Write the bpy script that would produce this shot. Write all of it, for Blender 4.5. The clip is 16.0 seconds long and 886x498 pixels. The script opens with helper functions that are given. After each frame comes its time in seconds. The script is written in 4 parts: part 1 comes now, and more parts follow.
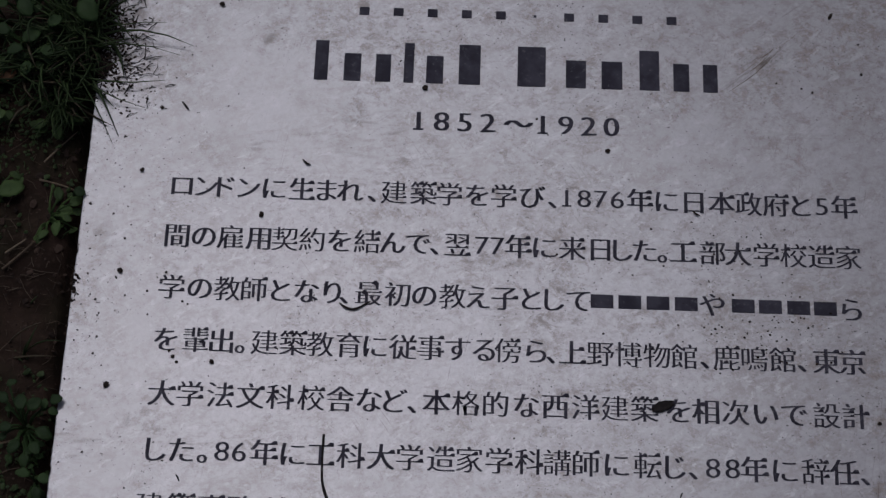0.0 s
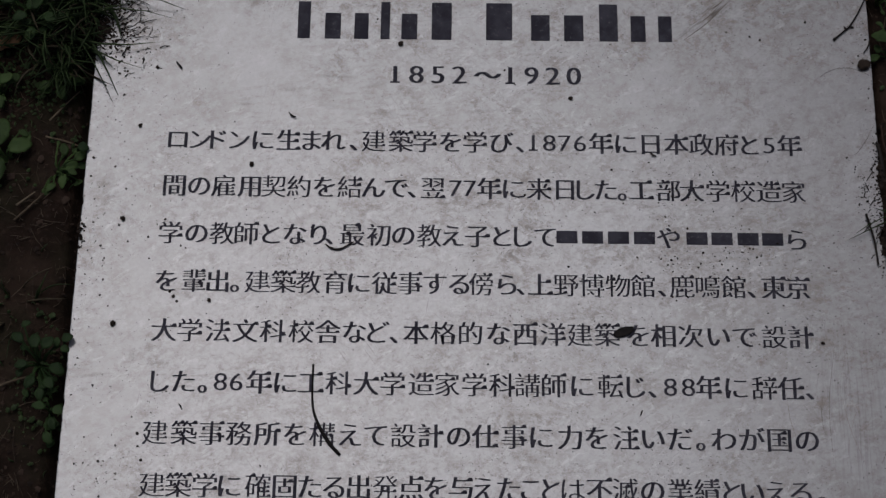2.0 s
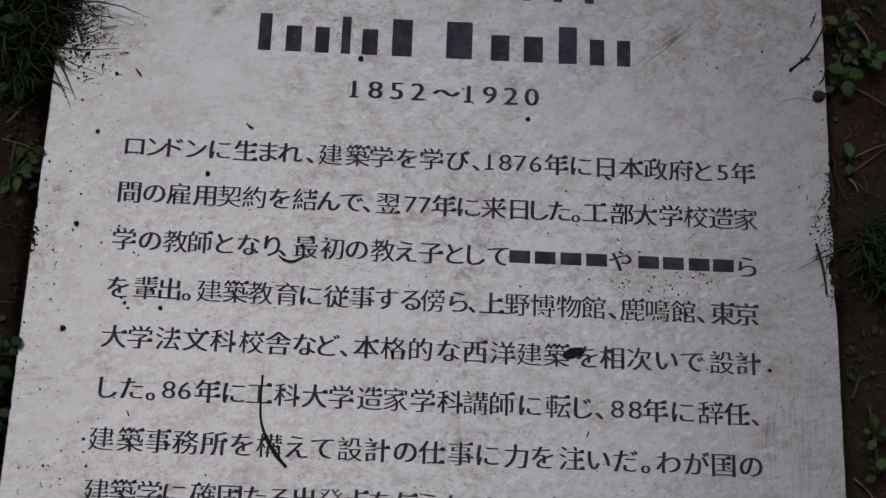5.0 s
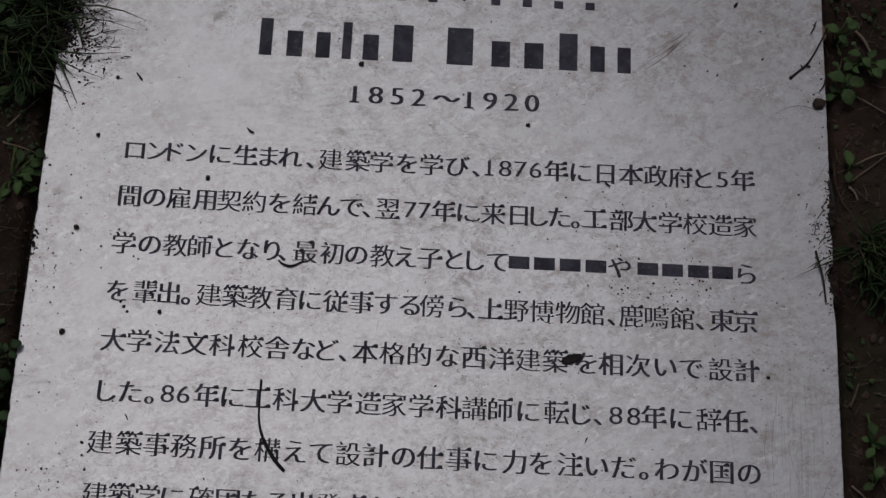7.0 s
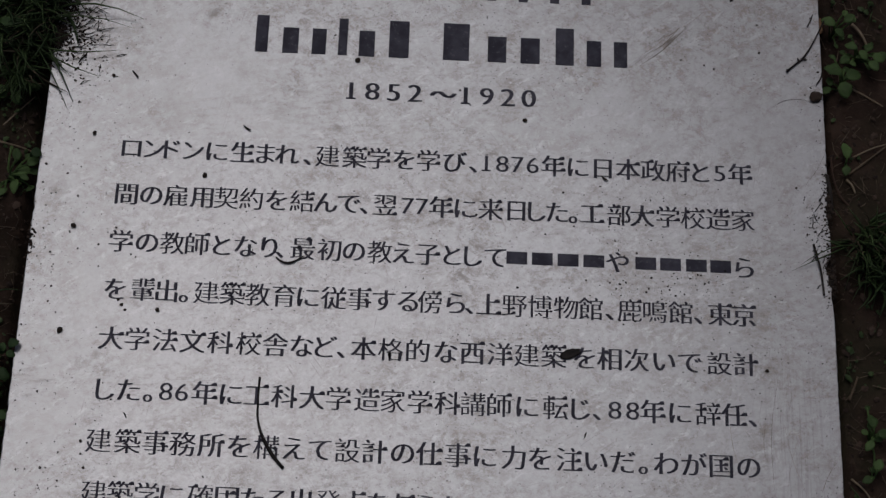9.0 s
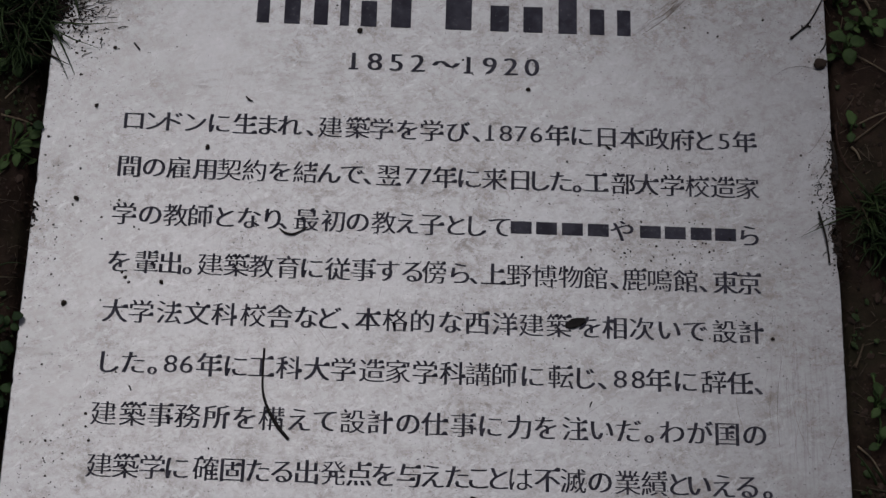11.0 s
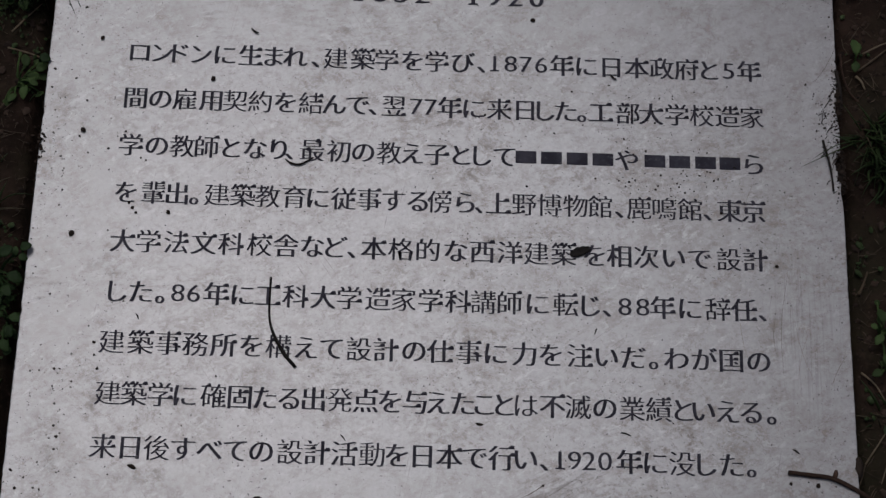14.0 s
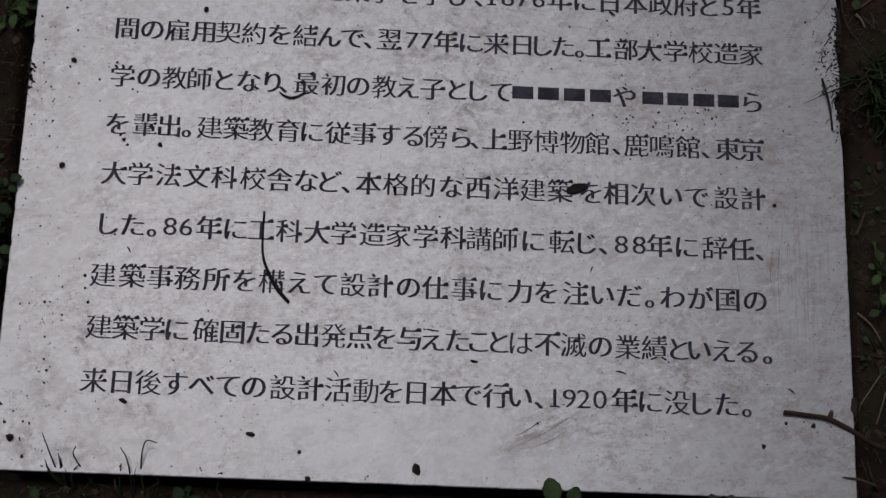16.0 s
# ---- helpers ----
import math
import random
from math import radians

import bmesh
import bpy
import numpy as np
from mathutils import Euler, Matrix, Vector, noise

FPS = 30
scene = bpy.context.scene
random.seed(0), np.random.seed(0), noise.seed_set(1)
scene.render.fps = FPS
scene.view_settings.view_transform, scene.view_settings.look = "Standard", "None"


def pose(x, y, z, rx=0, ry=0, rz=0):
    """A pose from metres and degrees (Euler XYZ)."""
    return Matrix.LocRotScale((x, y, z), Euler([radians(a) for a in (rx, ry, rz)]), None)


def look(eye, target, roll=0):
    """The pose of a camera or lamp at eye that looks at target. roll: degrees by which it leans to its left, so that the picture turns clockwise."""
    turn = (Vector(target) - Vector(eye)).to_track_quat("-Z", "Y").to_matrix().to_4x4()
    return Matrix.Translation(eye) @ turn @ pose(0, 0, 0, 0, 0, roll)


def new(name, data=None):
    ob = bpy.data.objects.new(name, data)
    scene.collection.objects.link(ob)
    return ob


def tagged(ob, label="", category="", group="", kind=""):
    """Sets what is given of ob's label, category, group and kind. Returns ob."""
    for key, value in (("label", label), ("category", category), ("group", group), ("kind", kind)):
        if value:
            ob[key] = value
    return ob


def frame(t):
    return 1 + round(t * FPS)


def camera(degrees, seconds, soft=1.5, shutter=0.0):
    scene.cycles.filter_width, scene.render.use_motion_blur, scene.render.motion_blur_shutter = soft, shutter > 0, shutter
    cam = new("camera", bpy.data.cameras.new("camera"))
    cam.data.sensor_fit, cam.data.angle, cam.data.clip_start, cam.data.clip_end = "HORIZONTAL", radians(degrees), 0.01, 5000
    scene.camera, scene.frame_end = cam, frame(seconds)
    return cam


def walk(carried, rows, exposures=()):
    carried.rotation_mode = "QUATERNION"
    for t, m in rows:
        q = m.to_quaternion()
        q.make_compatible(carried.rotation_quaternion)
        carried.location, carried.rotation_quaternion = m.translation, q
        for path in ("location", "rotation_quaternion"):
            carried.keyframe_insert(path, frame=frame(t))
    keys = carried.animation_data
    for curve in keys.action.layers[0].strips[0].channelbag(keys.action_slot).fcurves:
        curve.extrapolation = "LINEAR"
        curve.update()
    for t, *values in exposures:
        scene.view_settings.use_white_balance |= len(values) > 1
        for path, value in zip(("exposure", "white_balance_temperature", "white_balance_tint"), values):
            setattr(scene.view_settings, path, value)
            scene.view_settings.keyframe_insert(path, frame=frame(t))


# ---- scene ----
cam = camera(28.0, 16.0, soft=1.4)
# t, x, y, z, and the turn in degrees
PATH = [
    (0, -0.0501, -0.4305, 1.2331, 22.785, -0.42, 1.922),
    (0.1, -0.0429, -0.4538, 1.25, 23.249, -0.352, 1.74),
    (0.2, -0.0456, -0.4668, 1.2671, 23.254, -0.546, 1.502),
    (0.3, -0.0391, -0.4718, 1.2904, 23.005, -0.406, 1.659),
    (0.4, -0.0434, -0.4782, 1.3147, 22.874, -0.604, 1.722),
    (0.5, -0.0553, -0.4827, 1.335, 22.923, -0.93, 1.596),
    (1, -0.0474, -0.4875, 1.3328, 22.915, -0.23, 1.605),
    (1.5, -0.0385, -0.4811, 1.3287, 21.952, -0.247, 1.016),
    (2, -0.0303, -0.4795, 1.3319, 21.252, 0.1, 0.758),
    (2.5, -0.0258, -0.4815, 1.336, 21.036, 0.028, 0.367),
    (3, -0.0246, -0.4781, 1.336, 21.122, -0.129, 0.304),
    (3.5, -0.0265, -0.4806, 1.3323, 21.497, -0.573, 0.199),
    (4, -0.0279, -0.4793, 1.3333, 21.507, -0.903, 0.234),
    (4.5, -0.0267, -0.4805, 1.3343, 21.562, -1.415, 1.42),
    (4.7, -0.0281, -0.4816, 1.3357, 21.752, -1.853, 1.76),
    (6.8, -0.0253, -0.4844, 1.3363, 21.963, -2.002, 2.395),
    (7, -0.0253, -0.4844, 1.3363, 22.051, -1.944, 2.322),
    (7.5, -0.0229, -0.4859, 1.3341, 22.168, -1.905, 2.169),
    (8, -0.0267, -0.4878, 1.3341, 22.091, -2.017, 2.007),
    (10.5, -0.0245, -0.4813, 1.3347, 21.771, -1.656, 1.749),
    (11, -0.026, -0.4885, 1.3294, 21.24, -1.621, 1.55),
    (11.5, -0.0236, -0.4834, 1.3273, 20.44, -1.17, 1.459),
    (12, -0.0236, -0.4888, 1.328, 20.338, -1.264, 1.475),
    (12.5, -0.0218, -0.4915, 1.3323, 20.151, -1.025, 1.765),
    (13, -0.0225, -0.5037, 1.334, 20.614, -0.968, 1.907),
    (13.5, -0.0204, -0.5145, 1.3331, 20.887, -0.997, 1.581),
    (14, -0.0203, -0.5149, 1.3266, 20.039, -1.191, 1.479),
    (14.5, -0.0255, -0.5148, 1.3239, 19.729, -1.504, 1.546),
    (15, -0.0259, -0.5103, 1.3224, 19.235, -1.688, 1.515),
    (15.5, -0.0321, -0.5094, 1.319, 18.77, -1.844, 1.372),
    (16, -0.0333, -0.5147, 1.3127, 18.13, -2.048, 1.75),
]
EXPOSURE = [(0.0, -1.24, 5730, 18), (0.6, -1.24, 5870, 16), (1.2, -1.21, 5980, 13), (7.0, -1.17, 5990, 13), (16.0, -1.18, 5960, 13)]
walk(cam, [(t, pose(x, y, z, rx, ry, rz)) for t, x, y, z, rx, ry, rz in PATH], EXPOSURE)

# ---- light: a dull overcast sky with one bright patch high up on the left, which the stone's gloss shows ----
world = bpy.data.worlds.new("overcast_sky")
scene.world = world
world.use_nodes = True
wn, wl = world.node_tree.nodes, world.node_tree.links
SUN_EL, SUN_AZ = 71.5, 334.5
sky = wn.new("ShaderNodeTexSky")
sky.sky_type, sky.sun_disc = "NISHITA", False
sky.sun_elevation, sky.sun_rotation = radians(SUN_EL), radians(SUN_AZ)
sky.dust_density, sky.air_density, sky.ozone_density = 7.0, 0.7, 0.3
wn["Background"].inputs["Strength"].default_value = 0.056
wl.new(sky.outputs[0], wn["Background"].inputs["Color"])
lamp = bpy.data.lights.new("sun", "SUN")
lamp.energy, lamp.angle, lamp.color = 1.2, radians(36), (1.0, 0.97, 0.93)
sun = new("sun", lamp)
az, el = radians(SUN_AZ), radians(SUN_EL)
sun.matrix_world = look((3 * math.sin(az) * math.cos(el), 3 * math.cos(az) * math.cos(el), 3 * math.sin(el)), (0, 0, 0))

# ---- materials ----


class Nodes:
    """A short way to write node materials."""

    def __init__(self, name, rough=0.6, spec=0.3):
        self.mat = bpy.data.materials.new(name)
        self.mat.use_nodes = True
        self.tree = self.mat.node_tree
        self.bsdf = self.tree.nodes["Principled BSDF"]
        self.bsdf.inputs["Roughness"].default_value = rough
        self.bsdf.inputs["Specular IOR Level"].default_value = spec
        self.coord = self.tree.nodes.new("ShaderNodeTexCoord").outputs["Object"]

    def put(self, socket, value):
        if isinstance(value, bpy.types.NodeSocket):
            self.tree.links.new(value, socket)
        else:
            socket.default_value = value

    def mapped(self, turn=0.0, scale=(1, 1, 1), shift=(0, 0, 0)):
        n = self.tree.nodes.new("ShaderNodeMapping")
        self.tree.links.new(self.coord, n.inputs["Vector"])
        n.vector_type = "TEXTURE"
        n.inputs["Rotation"].default_value = (0, 0, radians(turn))
        n.inputs["Scale"].default_value = [1 / s for s in scale]
        n.inputs["Location"].default_value = shift
        return n.outputs[0]

    def noise(self, scale, detail=4.0, rough=0.55, vector=None, warp=0.0):
        n = self.tree.nodes.new("ShaderNodeTexNoise")
        self.tree.links.new(vector or self.coord, n.inputs["Vector"])
        n.inputs["Scale"].default_value, n.inputs["Detail"].default_value = scale, detail
        n.inputs["Roughness"].default_value, n.inputs["Distortion"].default_value = rough, warp
        return n.outputs["Fac"]

    def ramp(self, value, low, high, to_low=0.0, to_high=1.0):
        n = self.tree.nodes.new("ShaderNodeMapRange")
        n.interpolation_type = "SMOOTHSTEP"
        self.put(n.inputs["Value"], value)
        for k, v in zip(("From Min", "From Max", "To Min", "To Max"), (low, high, to_low, to_high)):
            n.inputs[k].default_value = v
        return n.outputs["Result"]

    def math(self, kind, a, b=0.0):
        n = self.tree.nodes.new("ShaderNodeMath")
        n.operation = kind
        self.put(n.inputs[0], a)
        self.put(n.inputs[1], b)
        return n.outputs[0]

    def mix(self, fac, a, b):
        n = self.tree.nodes.new("ShaderNodeMix")
        n.data_type = "RGBA"
        self.put(n.inputs[0], fac)
        for socket, v in ((n.inputs[6], a), (n.inputs[7], b)):
            self.put(socket, v if isinstance(v, bpy.types.NodeSocket) else (*v, 1.0))
        return n.outputs[2]

    def near(self, x, y, reach, inner=0.0, stretch=(1, 1, 1), turn=0.0):
        """1 round a place on the stone, falling to 0 at reach."""
        n = self.tree.nodes.new("ShaderNodeVectorMath")
        n.operation = "SUBTRACT"
        self.tree.links.new(self.coord, n.inputs[0])
        n.inputs[1].default_value = (x, y, 0.04)
        m = self.tree.nodes.new("ShaderNodeMapping")
        m.vector_type = "TEXTURE"
        m.inputs["Rotation"].default_value, m.inputs["Scale"].default_value = (0, 0, radians(turn)), [1 / s for s in stretch]
        self.tree.links.new(n.outputs[0], m.inputs["Vector"])
        d = self.tree.nodes.new("ShaderNodeVectorMath")
        d.operation = "LENGTH"
        self.tree.links.new(m.outputs[0], d.inputs[0])
        return self.ramp(d.outputs["Value"], inner, reach, 1.0, 0.0)

    def random(self, islands=False):
        n = self.tree.nodes.new("ShaderNodeNewGeometry" if islands else "ShaderNodeObjectInfo")
        return n.outputs["Random Per Island" if islands else "Random"]

    def done(self, colour, bump=None, depth=0.001, strength=0.5, rough=None):
        self.put(self.bsdf.inputs["Base Color"], colour)
        if rough is not None:
            self.put(self.bsdf.inputs["Roughness"], rough)
        if bump is not None:
            n = self.tree.nodes.new("ShaderNodeBump")
            n.inputs["Strength"].default_value, n.inputs["Distance"].default_value = strength, depth
            self.put(n.inputs["Height"], bump)
            self.tree.links.new(n.outputs[0], self.bsdf.inputs["Normal"])
        return self.mat


def stone_material():
    k = Nodes("weathered_white_stone", 0.5, 0.9)
    k.bsdf.inputs["IOR"].default_value = 1.6
    fine = k.noise(330.0, 5, 0.7)
    grain = k.noise(120.0, 9, 0.74, warp=0.2)
    colour = k.mix(k.ramp(fine, 0.3, 0.7), (0.432, 0.436, 0.442), (0.498, 0.502, 0.508))
    # broad grey veil, then soft smudges a finger wide
    colour = k.mix(k.ramp(k.noise(7.0, 8, 0.68), 0.40, 0.66, 0.0, 0.40), colour, (0.314, 0.314, 0.312))
    colour = k.mix(k.ramp(k.noise(48.0, 10, 0.78, k.mapped(20, (1, 1.3, 1), (6, 2, 0)), 0.25), 0.45, 0.64, 0.0, 0.60), colour, (0.290, 0.270, 0.248))
    # brown stains in clusters, ragged at the rim; by the grass also painted plant shade
    crowd = k.ramp(k.math("ADD", k.math("MULTIPLY", k.noise(6.0, 4, 0.6, k.mapped(0, (1, 1, 1), (3, 8, 0))), 0.5), k.math("MULTIPLY", k.noise(24.0, 6, 0.65), 0.5)), 0.44, 0.60)
    blotch = k.math("MULTIPLY", k.ramp(k.noise(88.0, 10, 0.80, k.mapped(-15, (1, 1.25, 1), (1, 5, 0)), 0.35), 0.48, 0.62), crowd)
    for x, y, reach, stretch, turn, power in (
        (-0.2988, -0.258, 0.030, (1, 1, 1), 0, 1.0), (-0.2622, -0.258, 0.030, (1, 1.3, 1), 10, 1.0), (-0.240, -0.238, 0.022, (1, 1, 1), 0, 0.8), (-0.2026, -0.247, 0.030, (1, 1.8, 1), 15, 0.8),
        (-0.1864, -0.1914, 0.026, (1, 1, 1), 0, 0.7), (-0.2893, -0.2168, 0.03, (1.2, 1, 1), 0, 0.8), (0.0642, -0.240, 0.032, (0.8, 1.8, 1), 30, 1.0), (0.0889, -0.2358, 0.030, (0.8, 1.6, 1), 30, 0.8),
        (-0.2976, -0.1958, 0.028, (1, 1, 1), 0, 0.7), (0.1696, -0.0201, 0.035, (1, 1.2, 1), 0, 0.7), (-0.2319, 0.1439, 0.03, (1, 1, 1), 0, 0.7), (-0.3081, 0.0692, 0.03, (1.6, 1, 1), 0, 0.9),
        # last four, beside the far-left grass: dirt plus the plants' shade, painted in brown
        (-0.314, 0.0307, 0.022, (1.8, 1, 1), 0, 1.0), (0.1507, 0.0241, 0.04, (1, 1.4, 1), 0, 0.6), (-0.1431, -0.154, 0.024, (1, 1, 1), 0, 0.9), (0.1075, -0.0911, 0.04, (0.7, 2, 1), 0, 0.6), (-0.300, 0.215, 0.06, (1.2, 1, 1), 0, 1.0), (-0.305, 0.262, 0.06, (1.3, 1, 1), 0, 1.0), (-0.262, 0.205, 0.05, (1, 1, 1), 0, 0.7), (-0.262, 0.262, 0.05, (1, 1, 1), 0, 0.6),
    ):
        here = k.math("MULTIPLY", k.near(x, y, reach, 0.0, stretch, turn), power)
        blotch = k.math("MAXIMUM", blotch, k.math("MULTIPLY", here, k.ramp(grain, 0.40, 0.62)))
    colour = k.mix(k.math("MULTIPLY", blotch, 0.76), colour, (0.158, 0.116, 0.080))
    dirt = k.math("MULTIPLY", blotch, 0.6)
    # a few broken threads of dried mud
    for scale, shift, thin, power in ((34.0, 2.0, 0.024, 0.40), (16.0, 20.0, 0.012, 0.45)):
        wave = k.noise(scale, 9, 0.66, k.mapped(-12, (1, 1.35, 1), (shift, shift, 0)), 0.4)
        thread = k.ramp(k.math("ABSOLUTE", k.math("SUBTRACT", wave, 0.5)), 0.0, thin, 1.0, 0.0)
        here = k.ramp(k.noise(17.0, 6, 0.65, k.mapped(0, (1, 1, 1), (shift + 3, 5, 0))), 0.46, 0.62)
        broken = k.ramp(k.noise(150.0, 4, 0.6, k.mapped(0, (1, 1, 1), (shift, 7, 0))), 0.40, 0.56)
        mud = k.math("MULTIPLY", k.math("MULTIPLY", thread, broken), k.math("MULTIPLY", here, power))
        colour = k.mix(mud, colour, (0.157, 0.115, 0.080))
        dirt = k.math("MAXIMUM", dirt, mud)
    # faint level wipe marks
    wipe = k.noise(1.0, 6, 0.7, k.mapped(4, (46, 210, 1), (4, 6, 0)), 0.3)
    where = k.ramp(k.noise(11.0, 5, 0.65, k.mapped(0, (0.7, 1.3, 1), (1, 12, 0))), 0.48, 0.64)
    wiped = k.math("MULTIPLY", k.math("MULTIPLY", k.ramp(wipe, 0.50, 0.66), where), 0.55)
    colour = k.mix(wiped, colour, (0.196, 0.167, 0.140))
    dirt = k.math("MAXIMUM", dirt, wiped)
    fleck = k.math("MULTIPLY", k.ramp(k.noise(260.0, 7, 0.7, k.mapped(0, (1, 1, 1), (2, 4, 0))), 0.58, 0.68), k.ramp(k.noise(12.0, 5, 0.6, k.mapped(0, (1, 1, 1), (8, 1, 0))), 0.42, 0.66, 0.05, 0.75))
    colour = k.mix(k.math("MULTIPLY", fleck, 0.75), colour, (0.220, 0.191, 0.164))
    dirt = k.math("MAXIMUM", dirt, k.math("MULTIPLY", fleck, 0.5))
    # pale smears where the dirt has been rubbed away
    pale = k.ramp(k.noise(70.0, 9, 0.74, k.mapped(30, (1, 1.7, 1), (3, 1, 0)), 0.4), 0.54, 0.66, 0.0, 0.8)
    colour = k.mix(pale, colour, (0.549, 0.556, 0.564))
    # hairline scratches in three directions
    for turn, shift in ((38, 0.0), (-55, 7.0), (80, 13.0)):
        line = k.noise(1.0, 3, 0.5, k.mapped(turn, (26, 900, 1), (shift, shift, 0)))
        patch = k.ramp(k.noise(11.0, 3, 0.5, k.mapped(turn, (1, 1, 1), (shift, 2, 0))), 0.52, 0.66)
        colour = k.mix(k.math("MULTIPLY", k.math("MULTIPLY", k.ramp(line, 0.62, 0.72), patch), 0.5), colour, (0.204, 0.191, 0.176))
    # rubbed, dirty patches with streaks of their own
    for x, y, reach, stretch, turn, power in (
        (0.177, 0.232, 0.040, (0.9, 3.4, 1), 42, 1.0),
        (0.082, -0.229, 0.055, (0.8, 2.2, 1), 30, 0.5),
        (0.272, -0.105, 0.085, (2.0, 0.8, 1), 0, 0.35),
    ):
        streak = k.noise(1.0, 6, 0.68, k.mapped(turn, (34, 300, 1) if turn else (420, 14, 1), (x, y, 0)), 0.2)
        mask = k.math("MULTIPLY", k.near(x, y, reach, 0.0, stretch, turn), k.ramp(streak, 0.49, 0.60))
        colour = k.mix(k.math("MULTIPLY", mask, power), colour, (0.094, 0.073, 0.056))
        dirt = k.math("MAXIMUM", dirt, k.math("MULTIPLY", mask, power))
    # pin-prick pits and grit
    pits = k.noise(430.0, 2, 0.5)
    patchy = k.ramp(k.noise(14.0, 3, 0.6, k.mapped(0, (1, 1, 1), (5, 9, 0))), 0.42, 0.62, 0.12, 1.0)
    pit = k.math("MULTIPLY", k.ramp(pits, 0.67, 0.73), patchy)
    colour = k.mix(pit, colour, (0.055, 0.048, 0.044))
    chip = k.math("MULTIPLY", k.ramp(k.noise(210.0, 5, 0.65, k.mapped(0, (1, 1, 1), (9, 3, 0))), 0.63, 0.70), 0.55)
    colour = k.mix(chip, colour, (0.534, 0.537, 0.544))
    k.put(k.bsdf.inputs["Specular IOR Level"], k.ramp(dirt, 0.0, 1.0, 0.92, 0.5))
    height = k.math("SUBTRACT", k.math("ADD", k.math("MULTIPLY", grain, 0.5), k.math("MULTIPLY", fine, 0.4)), pit)
    return k.done(colour, height, 0.0003, 0.4, k.math("ADD", k.ramp(fine, 0.3, 0.7, 0.14, 0.22), k.math("MULTIPLY", dirt, 0.25)))


def side_material():
    k = Nodes("dark_stone_side", 0.9, 0.1)
    # mottled dark grey, far darker than the white top face
    blotch = k.ramp(k.noise(70.0, 8, 0.7), 0.36, 0.68)
    return k.done(k.mix(blotch, (0.040, 0.034, 0.036), (0.11, 0.098, 0.10)), k.noise(260.0, 5, 0.65), 0.0008, 0.6)


def paint_material():
    k = Nodes("worn_black_lettering", 0.65, 0.2)
    worn = k.ramp(k.noise(240.0, 5, 0.7, warp=0.4), 0.58, 0.74, 0.0, 0.75)
    colour = k.mix(k.ramp(k.noise(60.0, 4), 0.35, 0.7), (0.030, 0.029, 0.042), (0.066, 0.064, 0.083))
    return k.done(k.mix(worn, colour, (0.16, 0.155, 0.16)))


def soil_material():
    k = Nodes("damp_dark_soil", 0.95, 0.1)
    a, b, c = k.noise(25.0, 6, 0.65), k.noise(160.0, 6, 0.7), k.noise(700.0, 3)
    colour = k.mix(k.ramp(a, 0.35, 0.68), (0.024, 0.016, 0.012), (0.050, 0.033, 0.0245))
    colour = k.mix(k.ramp(b, 0.5, 0.75, 0.0, 0.6), colour, (0.075, 0.052, 0.037))
    colour = k.mix(k.ramp(c, 0.68, 0.76, 0.0, 0.5), colour, (0.16, 0.125, 0.09))
    colour = k.mix(k.ramp(k.noise(9.0, 5), 0.46, 0.64, 0.0, 0.6), colour, (0.030, 0.031, 0.017))
    return k.done(colour, k.math("ADD", b, k.math("MULTIPLY", c, 0.3)), 0.003, 0.7)


def grainy(name, dark, light, rough=0.8, scale=150.0, islands=False, spec=0.25):
    k = Nodes(name, rough, spec)
    grain = k.noise(scale, 5, 0.6)
    spread = k.ramp(k.math("ADD", k.math("MULTIPLY", grain, 0.6), k.math("MULTIPLY", k.random(islands), 0.55)), 0.25, 0.85)
    return k.done(k.mix(spread, dark, light), grain, 0.0008, 0.6)


def leaf_material(name, dark, light):
    k = Nodes(name, 0.65, 0.2)
    grain = k.noise(170.0, 5, 0.6)
    patch = k.noise(60.0, 3)
    colour = k.mix(k.ramp(k.math("ADD", k.math("MULTIPLY", patch, 0.6), k.math("MULTIPLY", k.random(), 0.5)), 0.3, 0.8), dark, light)
    colour = k.mix(k.ramp(grain, 0.62, 0.75, 0.0, 0.5), colour, (0.03, 0.035, 0.012))
    return k.done(colour, grain, 0.0005, 0.5)


STONE, SIDE, PAINT, SOIL = stone_material(), side_material(), paint_material(), soil_material()
CRUMB = grainy("dark_soil_crumbs", (0.012, 0.009, 0.007), (0.045, 0.033, 0.025), 0.95, 300, True)
CLOD = grainy("brown_soil_lumps", (0.02, 0.014, 0.011), (0.07, 0.048, 0.036), 0.95, 200, True)
LITTER = grainy("dry_plant_litter", (0.03, 0.021, 0.015), (0.115, 0.088, 0.06), 0.85, 200, True)
STRAW = grainy("dry_straw", (0.09, 0.066, 0.042), (0.22, 0.175, 0.115), 0.7, 250)
BARK = grainy("brown_twig_bark", (0.035, 0.021, 0.015), (0.10, 0.060, 0.043), 0.85, 260)
BLACK = grainy("wet_black_stem", (0.012, 0.010, 0.009), (0.035, 0.028, 0.022), 0.7, 300)
DEAD = grainy("dead_brown_leaf", (0.075, 0.042, 0.022), (0.20, 0.12, 0.065), 0.75, 120)
LEAF = leaf_material("green_weed_leaf", (0.034, 0.060, 0.018), (0.070, 0.118, 0.036))
LEAF_DARK = leaf_material("dark_green_weed_leaf", (0.020, 0.040, 0.013), (0.036, 0.068, 0.021))
GRASS = grainy("green_grass", (0.028, 0.047, 0.016), (0.050, 0.080, 0.027), 0.55, 120, True)
HAY = grainy("withered_grass", (0.04, 0.034, 0.02), (0.12, 0.10, 0.062), 0.7, 120, True)

# ---- mesh helpers ----
rng = np.random.default_rng(7)
TOP = 0.04  # the stone's upper face
LEFT, RIGHT, NEAR, FAR = -0.3245, 0.3068, -0.277, 0.338


